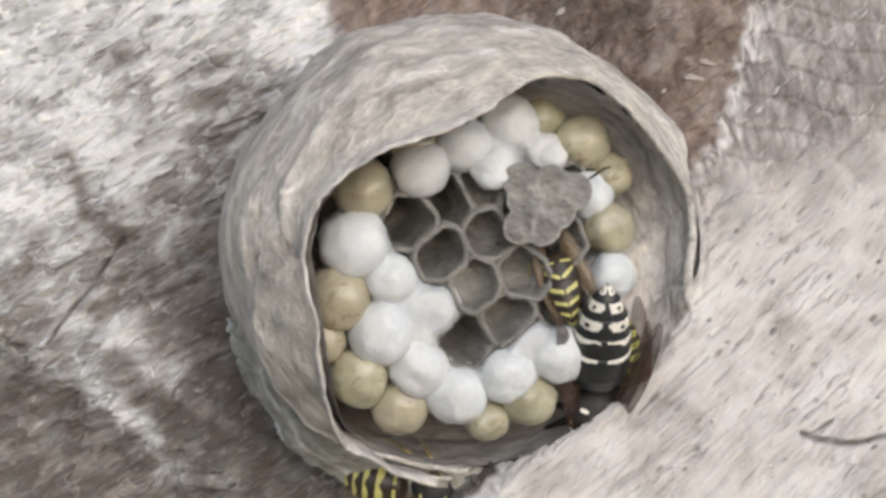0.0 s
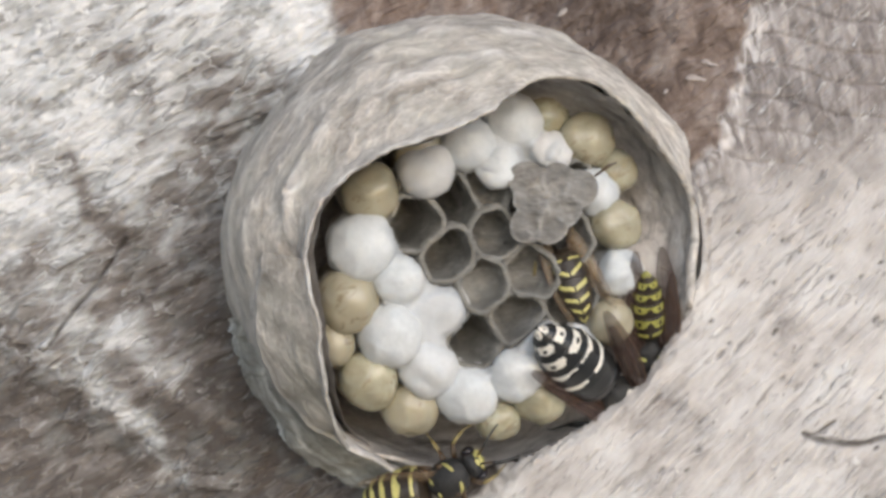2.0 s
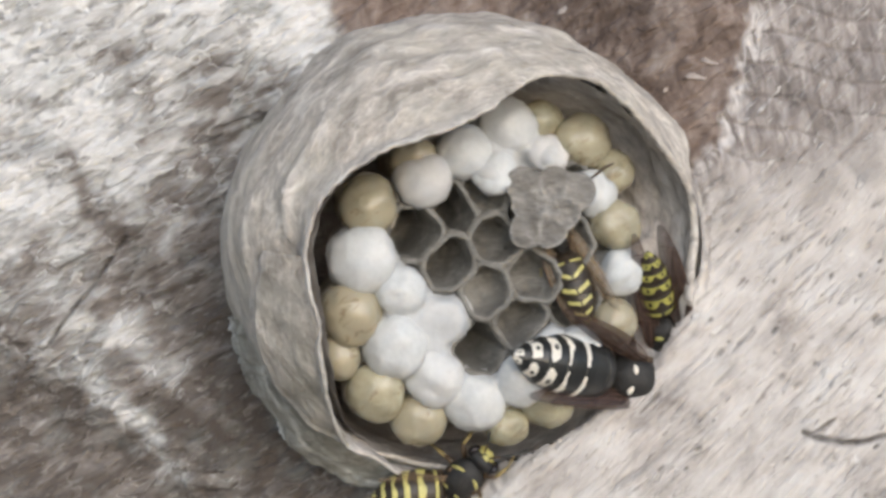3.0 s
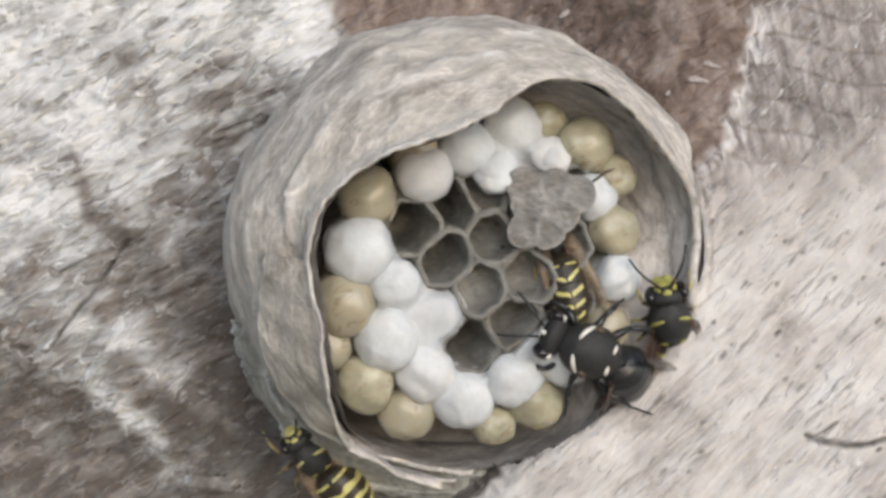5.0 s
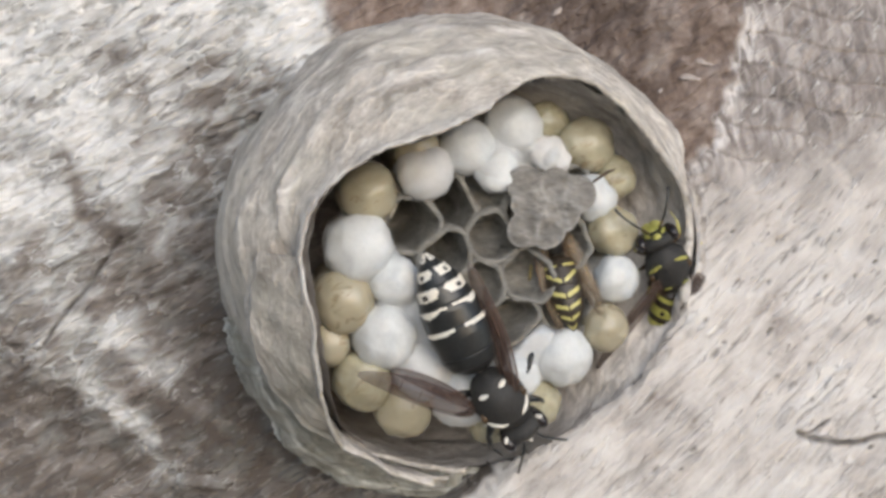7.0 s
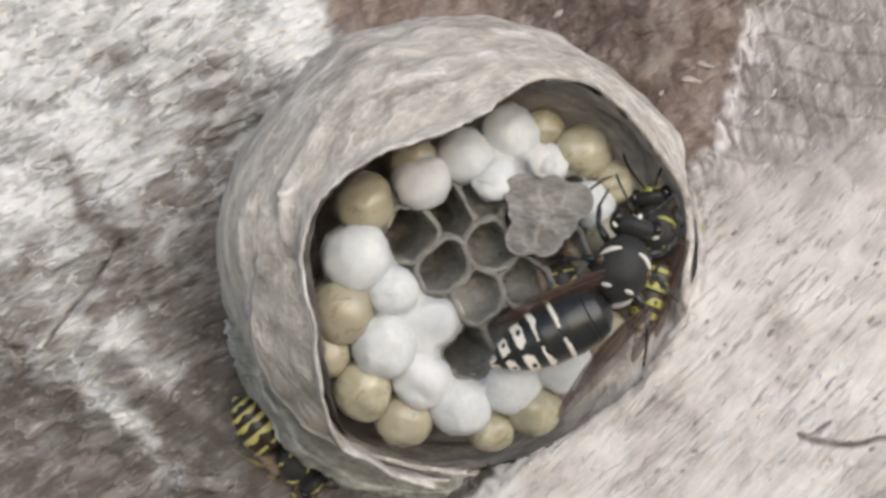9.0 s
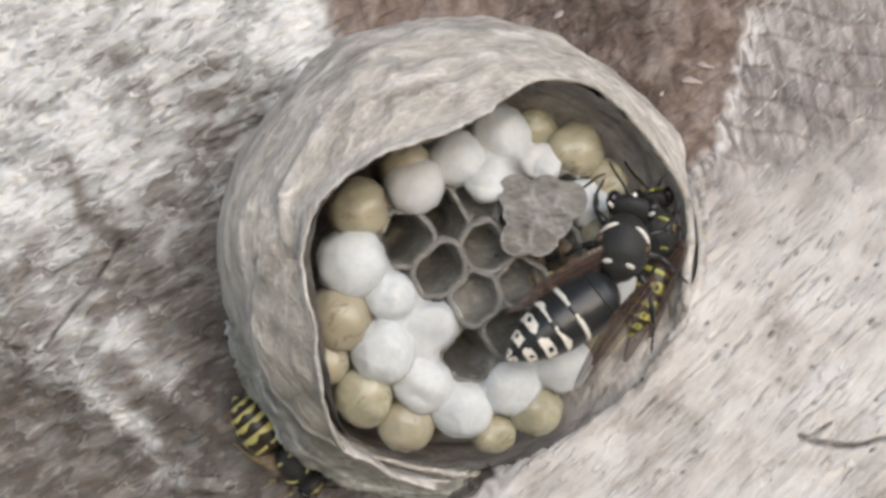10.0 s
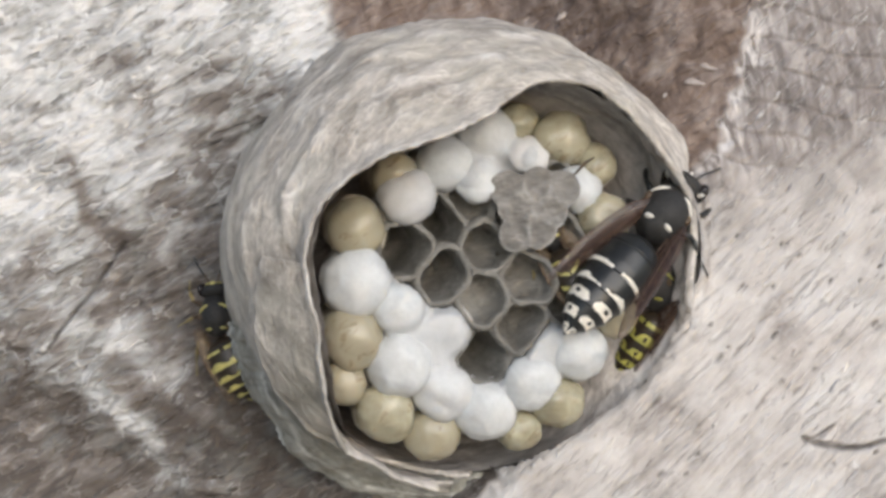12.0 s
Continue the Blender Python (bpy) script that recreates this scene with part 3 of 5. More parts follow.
def chip(x, z, length, width, turn, seed):
    """A splinter lifted from the wood."""
    bm = bmesh.new()
    blob(bm, (0, 0, 0), (length, 0.22 * width, width), None, 0.45, 12, 8)
    for v in bm.verts:
        v.co += Vector((0, -0.25 * abs(v.co.x), 0.2 * noise.noise(v.co * 2 + Vector((seed, 0, 0)))))
    ob = part("wood_chip", bm, CHIP, None, at=pose(x * MM, -(ground(x, z) + 0.12) * MM, z * MM, 0, -turn, 0))
    return tagged(ob, "small pale splinter lifting from the brown-stained wood", "wood chip", "chips on the wood")


for n, (x, z, length, width, turn) in enumerate(((18.6, 13.0, 0.2, 0.18, 10), (21.0, 14.0, 0.8, 0.28, -8), (22.2, 15.3, 0.7, 0.26, -15), (10.6, 20.9, 0.7, 0.25, 30))):
    chip(x, z, length, width, turn, n * 3.1)


# ---- the paper envelope ----
def degrees_of(a):
    return a * 180 / math.pi


# sheets whose edges can be followed: turns round the axis, angles from it, height of the step
FOLDS = [
    ((118, 126, 143, 155, 166, 178), (63, 63.7, 62, 61.6, 60.5, 57), 0.75),
    ((186, 198, 208, 215, 229, 242), (70, 74.7, 78, 77.4, 76.6, 74), 0.55),
    ((88, 97, 107, 119, 128), (55, 57.5, 59, 56, 57), 0.45),
    ((60, 74, 97, 113), (70, 68, 70, 74), 0.35),
    ((186, 194, 200, 206), (86, 84.5, 83.8, 88), 0.5),
]


def lip_of(az):
    """Where the mouth's edge is rolled outwards."""
    turn = az % 360
    return smooth01((turn - 92) / 25) * smooth01((250 - turn) / 14)


def fold_height(pol, az, seed):
    """Overlapping sheets: each one lifts slowly and ends in a low step."""
    h = light = 0.0
    rows = [(at, 0.5) for at in (71, 83, 96)]
    turn = az % 360
    for knots, places, much in FOLDS:
        fade = min(1.0, max(0.0, (turn - knots[0]) / 6), max(0.0, (knots[-1] - turn) / 6)) if knots[0] < turn < knots[-1] else 0.0
        if fade:
            d = pol - float(np.interp(turn, knots, places)) - 0.8 * noise.noise(Vector((turn * 0.12, much, seed)))
            fade *= max(0.0, 0.75 + 1.1 * noise.noise(Vector((turn * 0.09, much * 9, seed + 3))))
            h += much * fade * math.exp(-(d / (3.2 if d < 0 else 0.8)) ** 2 if d > 0 else d / 3.2)
            light += fade * math.exp(-((d + 0.8) / 1.3) ** 2)
    for i, (at, some) in enumerate(rows):
        w = at + 5 * noise.noise(Vector((math.cos(radians(az)) * 1.7, math.sin(radians(az)) * 1.7, i * 3.7 + seed)))
        d = pol - w
        strength = some + 0.9 * noise.noise(Vector((math.cos(radians(az)) * 1.3 + 5, math.sin(radians(az)) * 1.3, i * 2.1)))
        if d < 0:
            h += max(0, strength) * math.exp(d / 5.0)
            light += max(0, strength) * math.exp(d / 1.6)
        else:
            h += max(0, strength) * math.exp(-d / 0.9)
    return h, light


def tucked(az):
    """Where the paper ends under the wood."""
    return smooth01((az + 96) / 12) * smooth01((-14 - az) / 10)


def worked_in(az):
    """Where the paper is blended into the pale wood."""
    return math.exp(-((az + 18) / 42) ** 2)


def shell(radius, lo, hi, az0=-180.0, az1=180.0, thick=0.35, steps=220, rows=64, rough=0.5, flare=0.0, seed=0.0, folds=0.0, fresh=None):
    """A sheet of paper round the nest's axis between two polar angles, which may be functions of az."""
    bm = bmesh.new()
    full = az1 - az0 > 359
    outer, inner, worked = [], [], []
    for i in range(rows + 1):
        t = i / rows
        o, n = [], []
        for j in range(steps if full else steps + 1):
            az = az0 + (az1 - az0) * j / steps
            a = lo(az) if callable(lo) else lo
            b = hi(az) if callable(hi) else hi
            pol = radians(a + (b - a) * (t ** 1.35 if folds else t))
            d = Vector((math.sin(pol) * math.cos(radians(az)), math.sin(pol) * math.sin(radians(az)), math.cos(pol)))
            worn = worked_in(az) if folds else 0.0
            k = radius - 0.12 * worn + rough * (1 - 0.75 * worn) * noise.noise(d * 3.1 + Vector((seed, 0, 0))) + 0.6 * rough * noise.noise(Vector((d.x * 7, d.y * 7, d.z * 10 + seed))) + 0.12 * rough * noise.noise(Vector((d.x * 4, d.y * 4, d.z * 16 + seed)))
            fold, light = fold_height(degrees_of(pol), az, seed)
            k += folds * fold * (1 - worn)
            if folds:
                off, roll = degrees_of(pol) - a, lip_of(az)
                gutter = smooth01((az % 360 - 164) / 14)
                k += roll * (0.55 * math.exp(-(off / 2.3) ** 2) - (0.15 + 0.5 * gutter) * math.exp(-((off - 5.5) / 2.6) ** 2))
                light = max(light, 0.65 * roll * math.exp(-(off / 2.8) ** 2))
            worked.append(min(1.0, (0.8 * light if folds else 0) + (fresh(az, t) if fresh else 0)))
            k += (flare(az) if callable(flare) else flare) * (t * t + 0.3 * max(0.0, (t - 0.85) / 0.15) ** 2) * (1 + 0.5 * noise.noise(d * 6 + Vector((seed, 5, 0))))
            for ring, size in ((o, k), (n, k - (thick(az) if callable(thick) else thick) * (0.75 + 0.25 * min(1, t * 6)))):
                ring.append(Vector((d.x * size, d.y * size * SQUASH, d.z * size)))
        outer.append(o)
        inner.append(n)
    pulp = bm.verts.layers.float.new("pulp")
    lower_left_dark = bm.verts.layers.float.new("lower_left_dark")
    vo = bridge(bm, outer, closed=full, caps=False)
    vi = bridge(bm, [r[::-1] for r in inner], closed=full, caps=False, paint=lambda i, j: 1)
    m = len(vo[0])
    for i in range(rows + 1):
        for j in range(m):
            vo[i][j][pulp] = worked[i * m + j]
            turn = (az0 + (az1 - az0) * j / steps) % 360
            # strongest from the lower left round to the bottom, uneven
            vo[i][j][lower_left_dark] = 0.8 * smooth01((turn - 165) / 50) * smooth01((300 - turn) / 30) * (0.7 + 0.6 * noise.noise(outer[i][j] * 0.25))
            vi[i][m - 1 - j][pulp] = 0.35 * worked[i * m + j]
    for i in (0, rows):
        for j in range(m if full else m - 1):
            k = (j + 1) % m
            a, b, c, d = vo[i][j], vo[i][k], vi[i][m - 1 - k], vi[i][m - 1 - j]
            bm.faces.new((a, d, c, b) if i == 0 else (a, b, c, d))
    if not full:
        for j, jj in ((0, m - 1), (m - 1, 0)):
            for i in range(rows):
                q = (vo[i][j], vo[i + 1][j], vi[i + 1][jj], vi[i][jj])
                bm.faces.new(q if j == 0 else q[::-1])
    bmesh.ops.recalc_face_normals(bm, faces=bm.faces)
    return bm


def ragged(fn, amount, freq, seed):
    return lambda az: (fn(az) if callable(fn) else fn) + amount * noise.noise(Vector((math.cos(radians(az)) * freq, math.sin(radians(az)) * freq, seed)))


def liner():
    """The wall inside the mouth, shallow where the nest leans on the raised wood, deep below it."""
    bm = bmesh.new()
    rows, steps, rings = 40, 300, []
    pulp = bm.verts.layers.float.new("pulp")
    for i in range(rows + 1):
        t = i / rows
        ring = []
        for j in range(steps):
            az = 360 * j / steps - 180
            p = radians(rim_polar(az) + 0.4 - 0.6 * worked_in(az) + 6 * tucked(az))
            c, s = math.cos(radians(az)), math.sin(radians(az))
            shallow = math.exp(-((az - 35) / 62) ** 2)
            rr = R_NEST - 0.75 - 0.25 * math.exp(-((az + 15) / 70) ** 2)
            r0, z0 = rr * math.sin(p), rr * math.cos(p)
            mid = Vector((18.8 - 3.2 * shallow, 1.0 + 5.5 * shallow))
            low = Vector((15.5 - 0.5 * shallow, -6.5 + 9.0 * shallow))
            end = Vector((4.0, -8.5))
            ledge = math.exp(-abs((az + 22) / 52) ** 3)
            mid, low = mid.lerp(Vector((15.4, 8.4)), ledge), low.lerp(Vector((12.6, 6.0)), ledge)
            upper = math.exp(-abs((az - 58) / 40) ** 3) * (1 - ledge)
            mid, low = mid.lerp(Vector((15.4, 9.2)), upper), low.lerp(Vector((13.8, 6.6)), upper)
            under = math.exp(-abs((az + 118) / 48) ** 3)
            mid, low = mid.lerp(Vector((19.2, -2.5)), under), low.lerp(Vector((17.0, -11.5)), under)
            if t < 0.4:
                u = t / 0.4
                q = Vector((r0, z0)).lerp(mid, u)
            elif t < 0.75:
                q = mid.lerp(low, (t - 0.4) / 0.35)
            else:
                q = low.lerp(end, (t - 0.75) / 0.25)
            w = 0.55 * noise.noise(Vector((c * 2.4, s * 2.4, t * 2.5))) + 0.35 * noise.noise(Vector((c * 7, s * 7, t * 8))) + 0.14 * noise.noise(Vector((c * 17, s * 17, t * 16)))
            ring.append(((q.x + w) * c, (q.x + w) * s * SQUASH, q.y + 0.5 * w))
        rings.append(ring)
    for row in bridge(bm, rings, caps=False):
        for j, v in enumerate(row):
            v[pulp] = math.exp(-abs((360 * j / steps - 180 + 22) / 52) ** 3)
    bmesh.ops.recalc_face_normals(bm, faces=bm.faces)
    for f in bm.faces:
        f.normal_flip()
    return bm


# the skirt's outer edge, x and z from the middle of the picture plane, in millimetres
SKIRT_EDGE = [(-19.2, -6.5), (-18.9, -8.4), (-18.2, -10.4), (-17.2, -12.5), (-15.3, -14.0), (-14.3, -17.0), (-12.0, -18.6), (-9.7, -20.0), (-7.2, -20.8), (-3.2, -21.3), (0.8, -21.0), (4.6, -19.9)]


def skirt():
    """A loose sheet from under the envelope to a scalloped edge that curls up."""
    bm = bmesh.new()
    pulp = bm.verts.layers.float.new("pulp")
    back = NEST_POSE.inverted()
    n, m = 170, 22
    knots = np.linspace(0, 1, len(SKIRT_EDGE))
    front, rear, pale = [], [], []
    for i in range(n + 1):
        u = i / n
        az = -170 + 98 * u
        pol = radians(rim_polar(az) + 5)
        d = Vector((math.sin(pol) * math.cos(radians(az)), math.sin(pol) * math.sin(radians(az)) * SQUASH, math.cos(pol))) * (R_NEST - 0.3)
        start = NEST_POSE @ (d * MM) / MM
        x, z = np.interp(u, knots, [p[0] for p in SKIRT_EDGE]), np.interp(u, knots, [p[1] for p in SKIRT_EDGE])
        ragged_edge = 1 + 0.02 * noise.noise(Vector((u * 34, 2, 0))) + 0.012 * noise.noise(Vector((u * 90, 5, 0)))
        end = Vector((x * ragged_edge, 2.2 - 2.6 * u, z * ragged_edge))
        f, r = [], []
        for j in range(m + 1):
            v = j / m
            p = start.lerp(end, v)
            away = Vector((p.x - NEST.x, 0, p.z - NEST.z)).normalized()
            lift = 1.5 * math.sin(math.pi * v) + 0.35 * math.sin(v * 11 + 2 * noise.noise(Vector((u * 6, 1, 0)))) * v + 0.3 * noise.noise(Vector((u * 22, v * 4, 3)))
            curl = max(0.0, (v - 0.86) / 0.14) ** 2
            p = p + away * (0.75 * lift) * (1 - curl) + Vector((0, -0.5 * lift - 0.7 * curl, 0))
            f.append(back @ (p * MM) / MM)
            r.append(back @ ((p - away * 0.15 + Vector((0, 0.3, 0))) * MM) / MM)
            stripe = 0.5 + 0.5 * math.sin(v * 24 + 3 * noise.noise(Vector((u * 8, v * 2, 9))))
            pale.append(min(1.0, curl + 0.28 * stripe ** 3 + 0.8 * math.exp(-((v - 0.45 - 0.1 * noise.noise(Vector((u * 7, 0, 4)))) / 0.03) ** 2)))
        front.append(f)
        rear.append(r)
    rows = bridge(bm, front, closed=False)
    for i, row in enumerate(rows):
        for j, vert in enumerate(row):
            vert[pulp] = pale[i * (m + 1) + j]
    under = bridge(bm, rear, closed=False)
    for i in range(n):
        bm.faces.new((rows[i][m], rows[i + 1][m], under[i + 1][m], under[i][m]))
    for row in under:
        for vert in row:
            vert[pulp] = 0.0
        row[m][pulp] = 1.0
    bmesh.ops.recalc_face_normals(bm, faces=bm.faces)
    return bm


def envelope():
    nest = tagged(new("wasp_nest"), "grey paper wasp nest, open at its mouth, built against weathered wood", "wasp nest")
    nest.matrix_basis = NEST_POSE
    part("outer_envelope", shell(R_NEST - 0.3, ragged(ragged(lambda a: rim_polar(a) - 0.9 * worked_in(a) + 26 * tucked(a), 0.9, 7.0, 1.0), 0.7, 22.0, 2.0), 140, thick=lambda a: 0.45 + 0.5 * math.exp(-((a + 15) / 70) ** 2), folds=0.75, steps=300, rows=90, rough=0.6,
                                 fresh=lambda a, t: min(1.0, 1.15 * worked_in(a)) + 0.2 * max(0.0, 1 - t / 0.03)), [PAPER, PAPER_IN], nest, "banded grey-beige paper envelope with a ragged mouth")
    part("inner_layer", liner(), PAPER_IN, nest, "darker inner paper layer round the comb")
    part("lower_flap", skirt(), SKIRT, nest, "loose greenish-grey scalloped paper skirt")
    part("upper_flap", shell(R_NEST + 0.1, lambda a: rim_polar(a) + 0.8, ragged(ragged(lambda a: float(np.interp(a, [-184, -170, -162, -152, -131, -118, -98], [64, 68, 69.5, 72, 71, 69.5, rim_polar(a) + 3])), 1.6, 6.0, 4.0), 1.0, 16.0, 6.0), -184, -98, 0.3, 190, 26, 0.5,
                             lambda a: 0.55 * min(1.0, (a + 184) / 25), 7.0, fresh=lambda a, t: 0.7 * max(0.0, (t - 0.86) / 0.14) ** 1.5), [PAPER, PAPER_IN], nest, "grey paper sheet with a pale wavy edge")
    return nest


envelope()


# ---- the brood comb ----
# x, z and radius (of open cells: depth) in millimetres from the comb's middle
WHITE_CAPS = [
    (-9.10, 0.93, 2.47), (-6.18, -1.61, 1.81), (-6.80, -6.04, 2.37), (-3.61, -8.75, 2.20), (-0.40, -10.82, 2.31), (3.57, -9.10, 2.11),
    (-4.23, 7.14, 2.10), (-0.92, 9.36, 2.11), (2.78, 11.43, 2.23), (5.95, 9.16, 1.58), (1.54, 7.60, 1.73), (9.70, 5.87, 1.76),
    (11.77, -0.58, 1.77), (7.73, -7.19, 2.12),
]
SILK_PATCHES = [
    (-2.59, -4.13, 2.16), (5.58, -6.54, 1.83),
]
TAN_CAPS = [
    (-8.55, 5.25, 2.02), (-10.09, -3.35, 2.12), (-11.20, -6.76, 1.60), (-8.43, -9.78, 2.06), (-5.05, -12.18, 1.97), (2.14, -13.03, 1.51),
    (5.54, -11.09, 1.87), (5.63, 12.13, 1.41), (8.92, 10.24, 1.98), (11.45, 7.71, 1.51), (11.30, 3.26, 1.77), (-5.07, 9.05, 1.57),
    (11.06, -4.68, 1.68),
]
OPEN_CELLS = [
    (-4.71, 2.88, 7.50), (-1.52, 4.85, 7.00), (-2.02, 0.49, 5.50), (0.76, -1.63, 2.40), (1.61, 2.26, 3.60), (4.22, -0.79, 2.60),
    (3.31, -4.26, 3.60), (-0.15, -6.27, 7.00), (7.01, 2.10, 3.00), (8.04, -3.63, 2.60), (0.52, 6.11, 2.00), (4.37, 4.01, 2.00),
    (7.59, 6.57, 2.00),
]
FLAKE_AT = (5.42, 4.73)


def face_height(x, z):
    """Height of the cells' mouths over the comb's middle, which bulges towards its open side."""
    return 1.6 - 3.5 * (x * x + z * z) / 169.0 + 0.3 * math.log(1 + math.exp(-1.2 * (x + 3)))


def voronoi(points, reach):
    """The polygon of each point, cut from a round of the given reach."""
    out = []
    for i, (px, pz) in enumerate(points):
        poly = [(px + reach * math.cos(a), pz + reach * math.sin(a)) for a in [2 * math.pi * k / 12 for k in range(12)]]
        for j, (qx, qz) in enumerate(points):
            if i == j or (qx - px) ** 2 + (qz - pz) ** 2 > (3 * reach) ** 2:
                continue
            mx, mz, nx, nz = (px + qx) / 2, (pz + qz) / 2, qx - px, qz - pz
            cut = []
            for k, a in enumerate(poly):
                b = poly[(k + 1) % len(poly)]
                da, db = (a[0] - mx) * nx + (a[1] - mz) * nz, (b[0] - mx) * nx + (b[1] - mz) * nz
                if da <= 0:
                    cut.append(a)
                if da * db < 0:
                    t = da / (da - db)
                    cut.append((a[0] + (b[0] - a[0]) * t, a[1] + (b[1] - a[1]) * t))
            poly = cut
        for r in (0.18, 0.24):
            poly = soften(poly, r)
        out.append(poly)
    return out


def soften(poly, r):
    """Cuts the corners of a polygon."""
    return [p for k, a in enumerate(poly) for b in [poly[(k + 1) % len(poly)]]
            for p in ((a[0] + (b[0] - a[0]) * r, a[1] + (b[1] - a[1]) * r), (b[0] + (a[0] - b[0]) * r, b[1] + (a[1] - b[1]) * r))]


def cell_mesh(poly, centre, mouth, depth, wall=0.2, taper=0.93):
    """A paper tube with a floor; it leans with the nest's axis and narrows towards the comb's back."""
    cx, cz = centre
    bm = bmesh.new()

    def ring(grow, h, waist):
        pts = []
        for x, z in poly:
            dx, dz = x - cx, z - cz
            n = math.hypot(dx, dz) or 1
            k = max(0.2, (n + grow + 0.32 * noise.noise(Vector((x * 0.8 + cx, z * 0.8 + cz, h * 0.35)))) / n)
            lean = max(0.0, mouth - h)
            pts.append(((cx + dx * k) * waist - 0.30 * lean, -h - (0.5 * noise.noise(Vector((x * 0.45, z * 0.45, 3.0))) + 0.28 * noise.noise(Vector((x * 1.5, z * 1.5, 6.0)))) * (1 if h > mouth - 1 else 0.3), (cz + dz * k) * waist + 0.13 * lean))
        return pts

    low = mouth - depth
    mean = 0.5 + 0.5 * taper
    pulp = bm.verts.layers.float.new("pulp")
    rows = bridge(bm, [ring(0.25, low - 0.3, taper), ring(0.3, mouth - 0.5, mean + 0.49 * (1 - taper)), ring(0.16, mouth - 0.1, 1.0), ring(-wall * 0.5, mouth, 1.0), ring(-wall, mouth - 0.07, 1.0),
                ring(-wall * 1.3, mouth - min(0.6, depth * 0.6), mean + 0.43 * (1 - taper)), ring(-wall * 1.9, low + 0.25 * depth, taper + 0.05), ring(-0.75, low + 0.08 * depth, taper + 0.02), ring(-1.2, low, taper + 0.01)])
    for row, light in zip(rows, (0, 0, 0.1, 0.2, 0.15, 0.1, 0, 0, 0)):
        for v in row:
            v[pulp] = light * (0.75 + 0.5 * noise.noise(v.co * 0.5))
    bmesh.ops.recalc_face_normals(bm, faces=bm.faces)
    return bm


def dome(x, z, r, bulge, seed):
    """A silk cap blown out over its cell, facing outwards with it."""
    bm = bmesh.new()
    y = -face_height(x, z)
    d = Vector((x * 0.055, -1, z * 0.055)).normalized()
    turn = Vector((1, 0, 0)).rotation_difference(d).to_matrix()
    blob(bm, (x, y - 0.12 * r, z), (r * bulge, r * 1.13, r * 1.13), turn, 0.05, 28, 18)
    for v in bm.verts:
        v.co += (v.co - Vector((x, y, z))).normalized() * (0.12 * noise.noise(v.co * 1.6 + Vector((seed, 0, 0))) + 0.26 * noise.noise(v.co * 0.55 + Vector((seed * 3, 2, 0))))
    return bm


def fresh_sheet(x, y, z):
    """Half-built cells: a lobed paper sheet, ridged where the cells meet."""
    seeds = [(-1.25, 0.45), (0.75, 1.75), (1.35, -0.35), (-1.35, -1.75), (2.5, 1.25), (-1.6, 1.75), (0.2, -1.75)]
    bm = bmesh.new()
    rings, steps = 30, 96
    pulp = bm.verts.layers.float.new("pulp")
    front, back, pale = [], [], []
    for i in range(rings + 1):
        a, c = [], []
        for j in range(steps):
            th = 2 * math.pi * j / steps
            u, w = math.cos(th), math.sin(th)
            reach = max(sx * u + sz * w + math.sqrt(max(0.0, 2.3 - (sx * w - sz * u) ** 2)) for sx, sz in seeds if (sx * w - sz * u) ** 2 < 2.3) * (1 + 0.07 * noise.noise(Vector((u * 2, w * 2, 5))))
            r = max(0.03, i / rings) * reach
            px, pz = r * u, r * w
            d = sorted(math.hypot(px - sx, pz - sz) for sx, sz in seeds)
            ridge = math.exp(-((d[1] - d[0]) / 0.42) ** 2) * (0.5 + 0.7 * noise.noise(Vector((px, pz, 8))))
            pale.append(min(1.0, 0.8 * max(0, ridge) + 0.9 * max(0, (i - rings + 3) / 3) * (0.5 - 0.5 * w)))
            h = 0.22 * ridge + 0.12 * d[0] - 0.05 * r * r * 0.6 + 0.30 * noise.noise(Vector((px * 0.7, pz * 0.7, 2))) + 0.12 * noise.noise(Vector((px * 2.1, pz * 2.1, 2)))
            a.append((x + px, y - h, z + pz))
            c.append((x + px * 0.93, y - h + 0.3 + 0.9 * (1 - i / rings), z + pz * 0.93))
        front.append(a)
        back.append(c)
    for k, row in enumerate(bridge(bm, front + back[::-1])[:rings + 1]):
        for j, v in enumerate(row):
            v[pulp] = pale[k * steps + j]
    bmesh.ops.recalc_face_normals(bm, faces=bm.faces)
    return bm


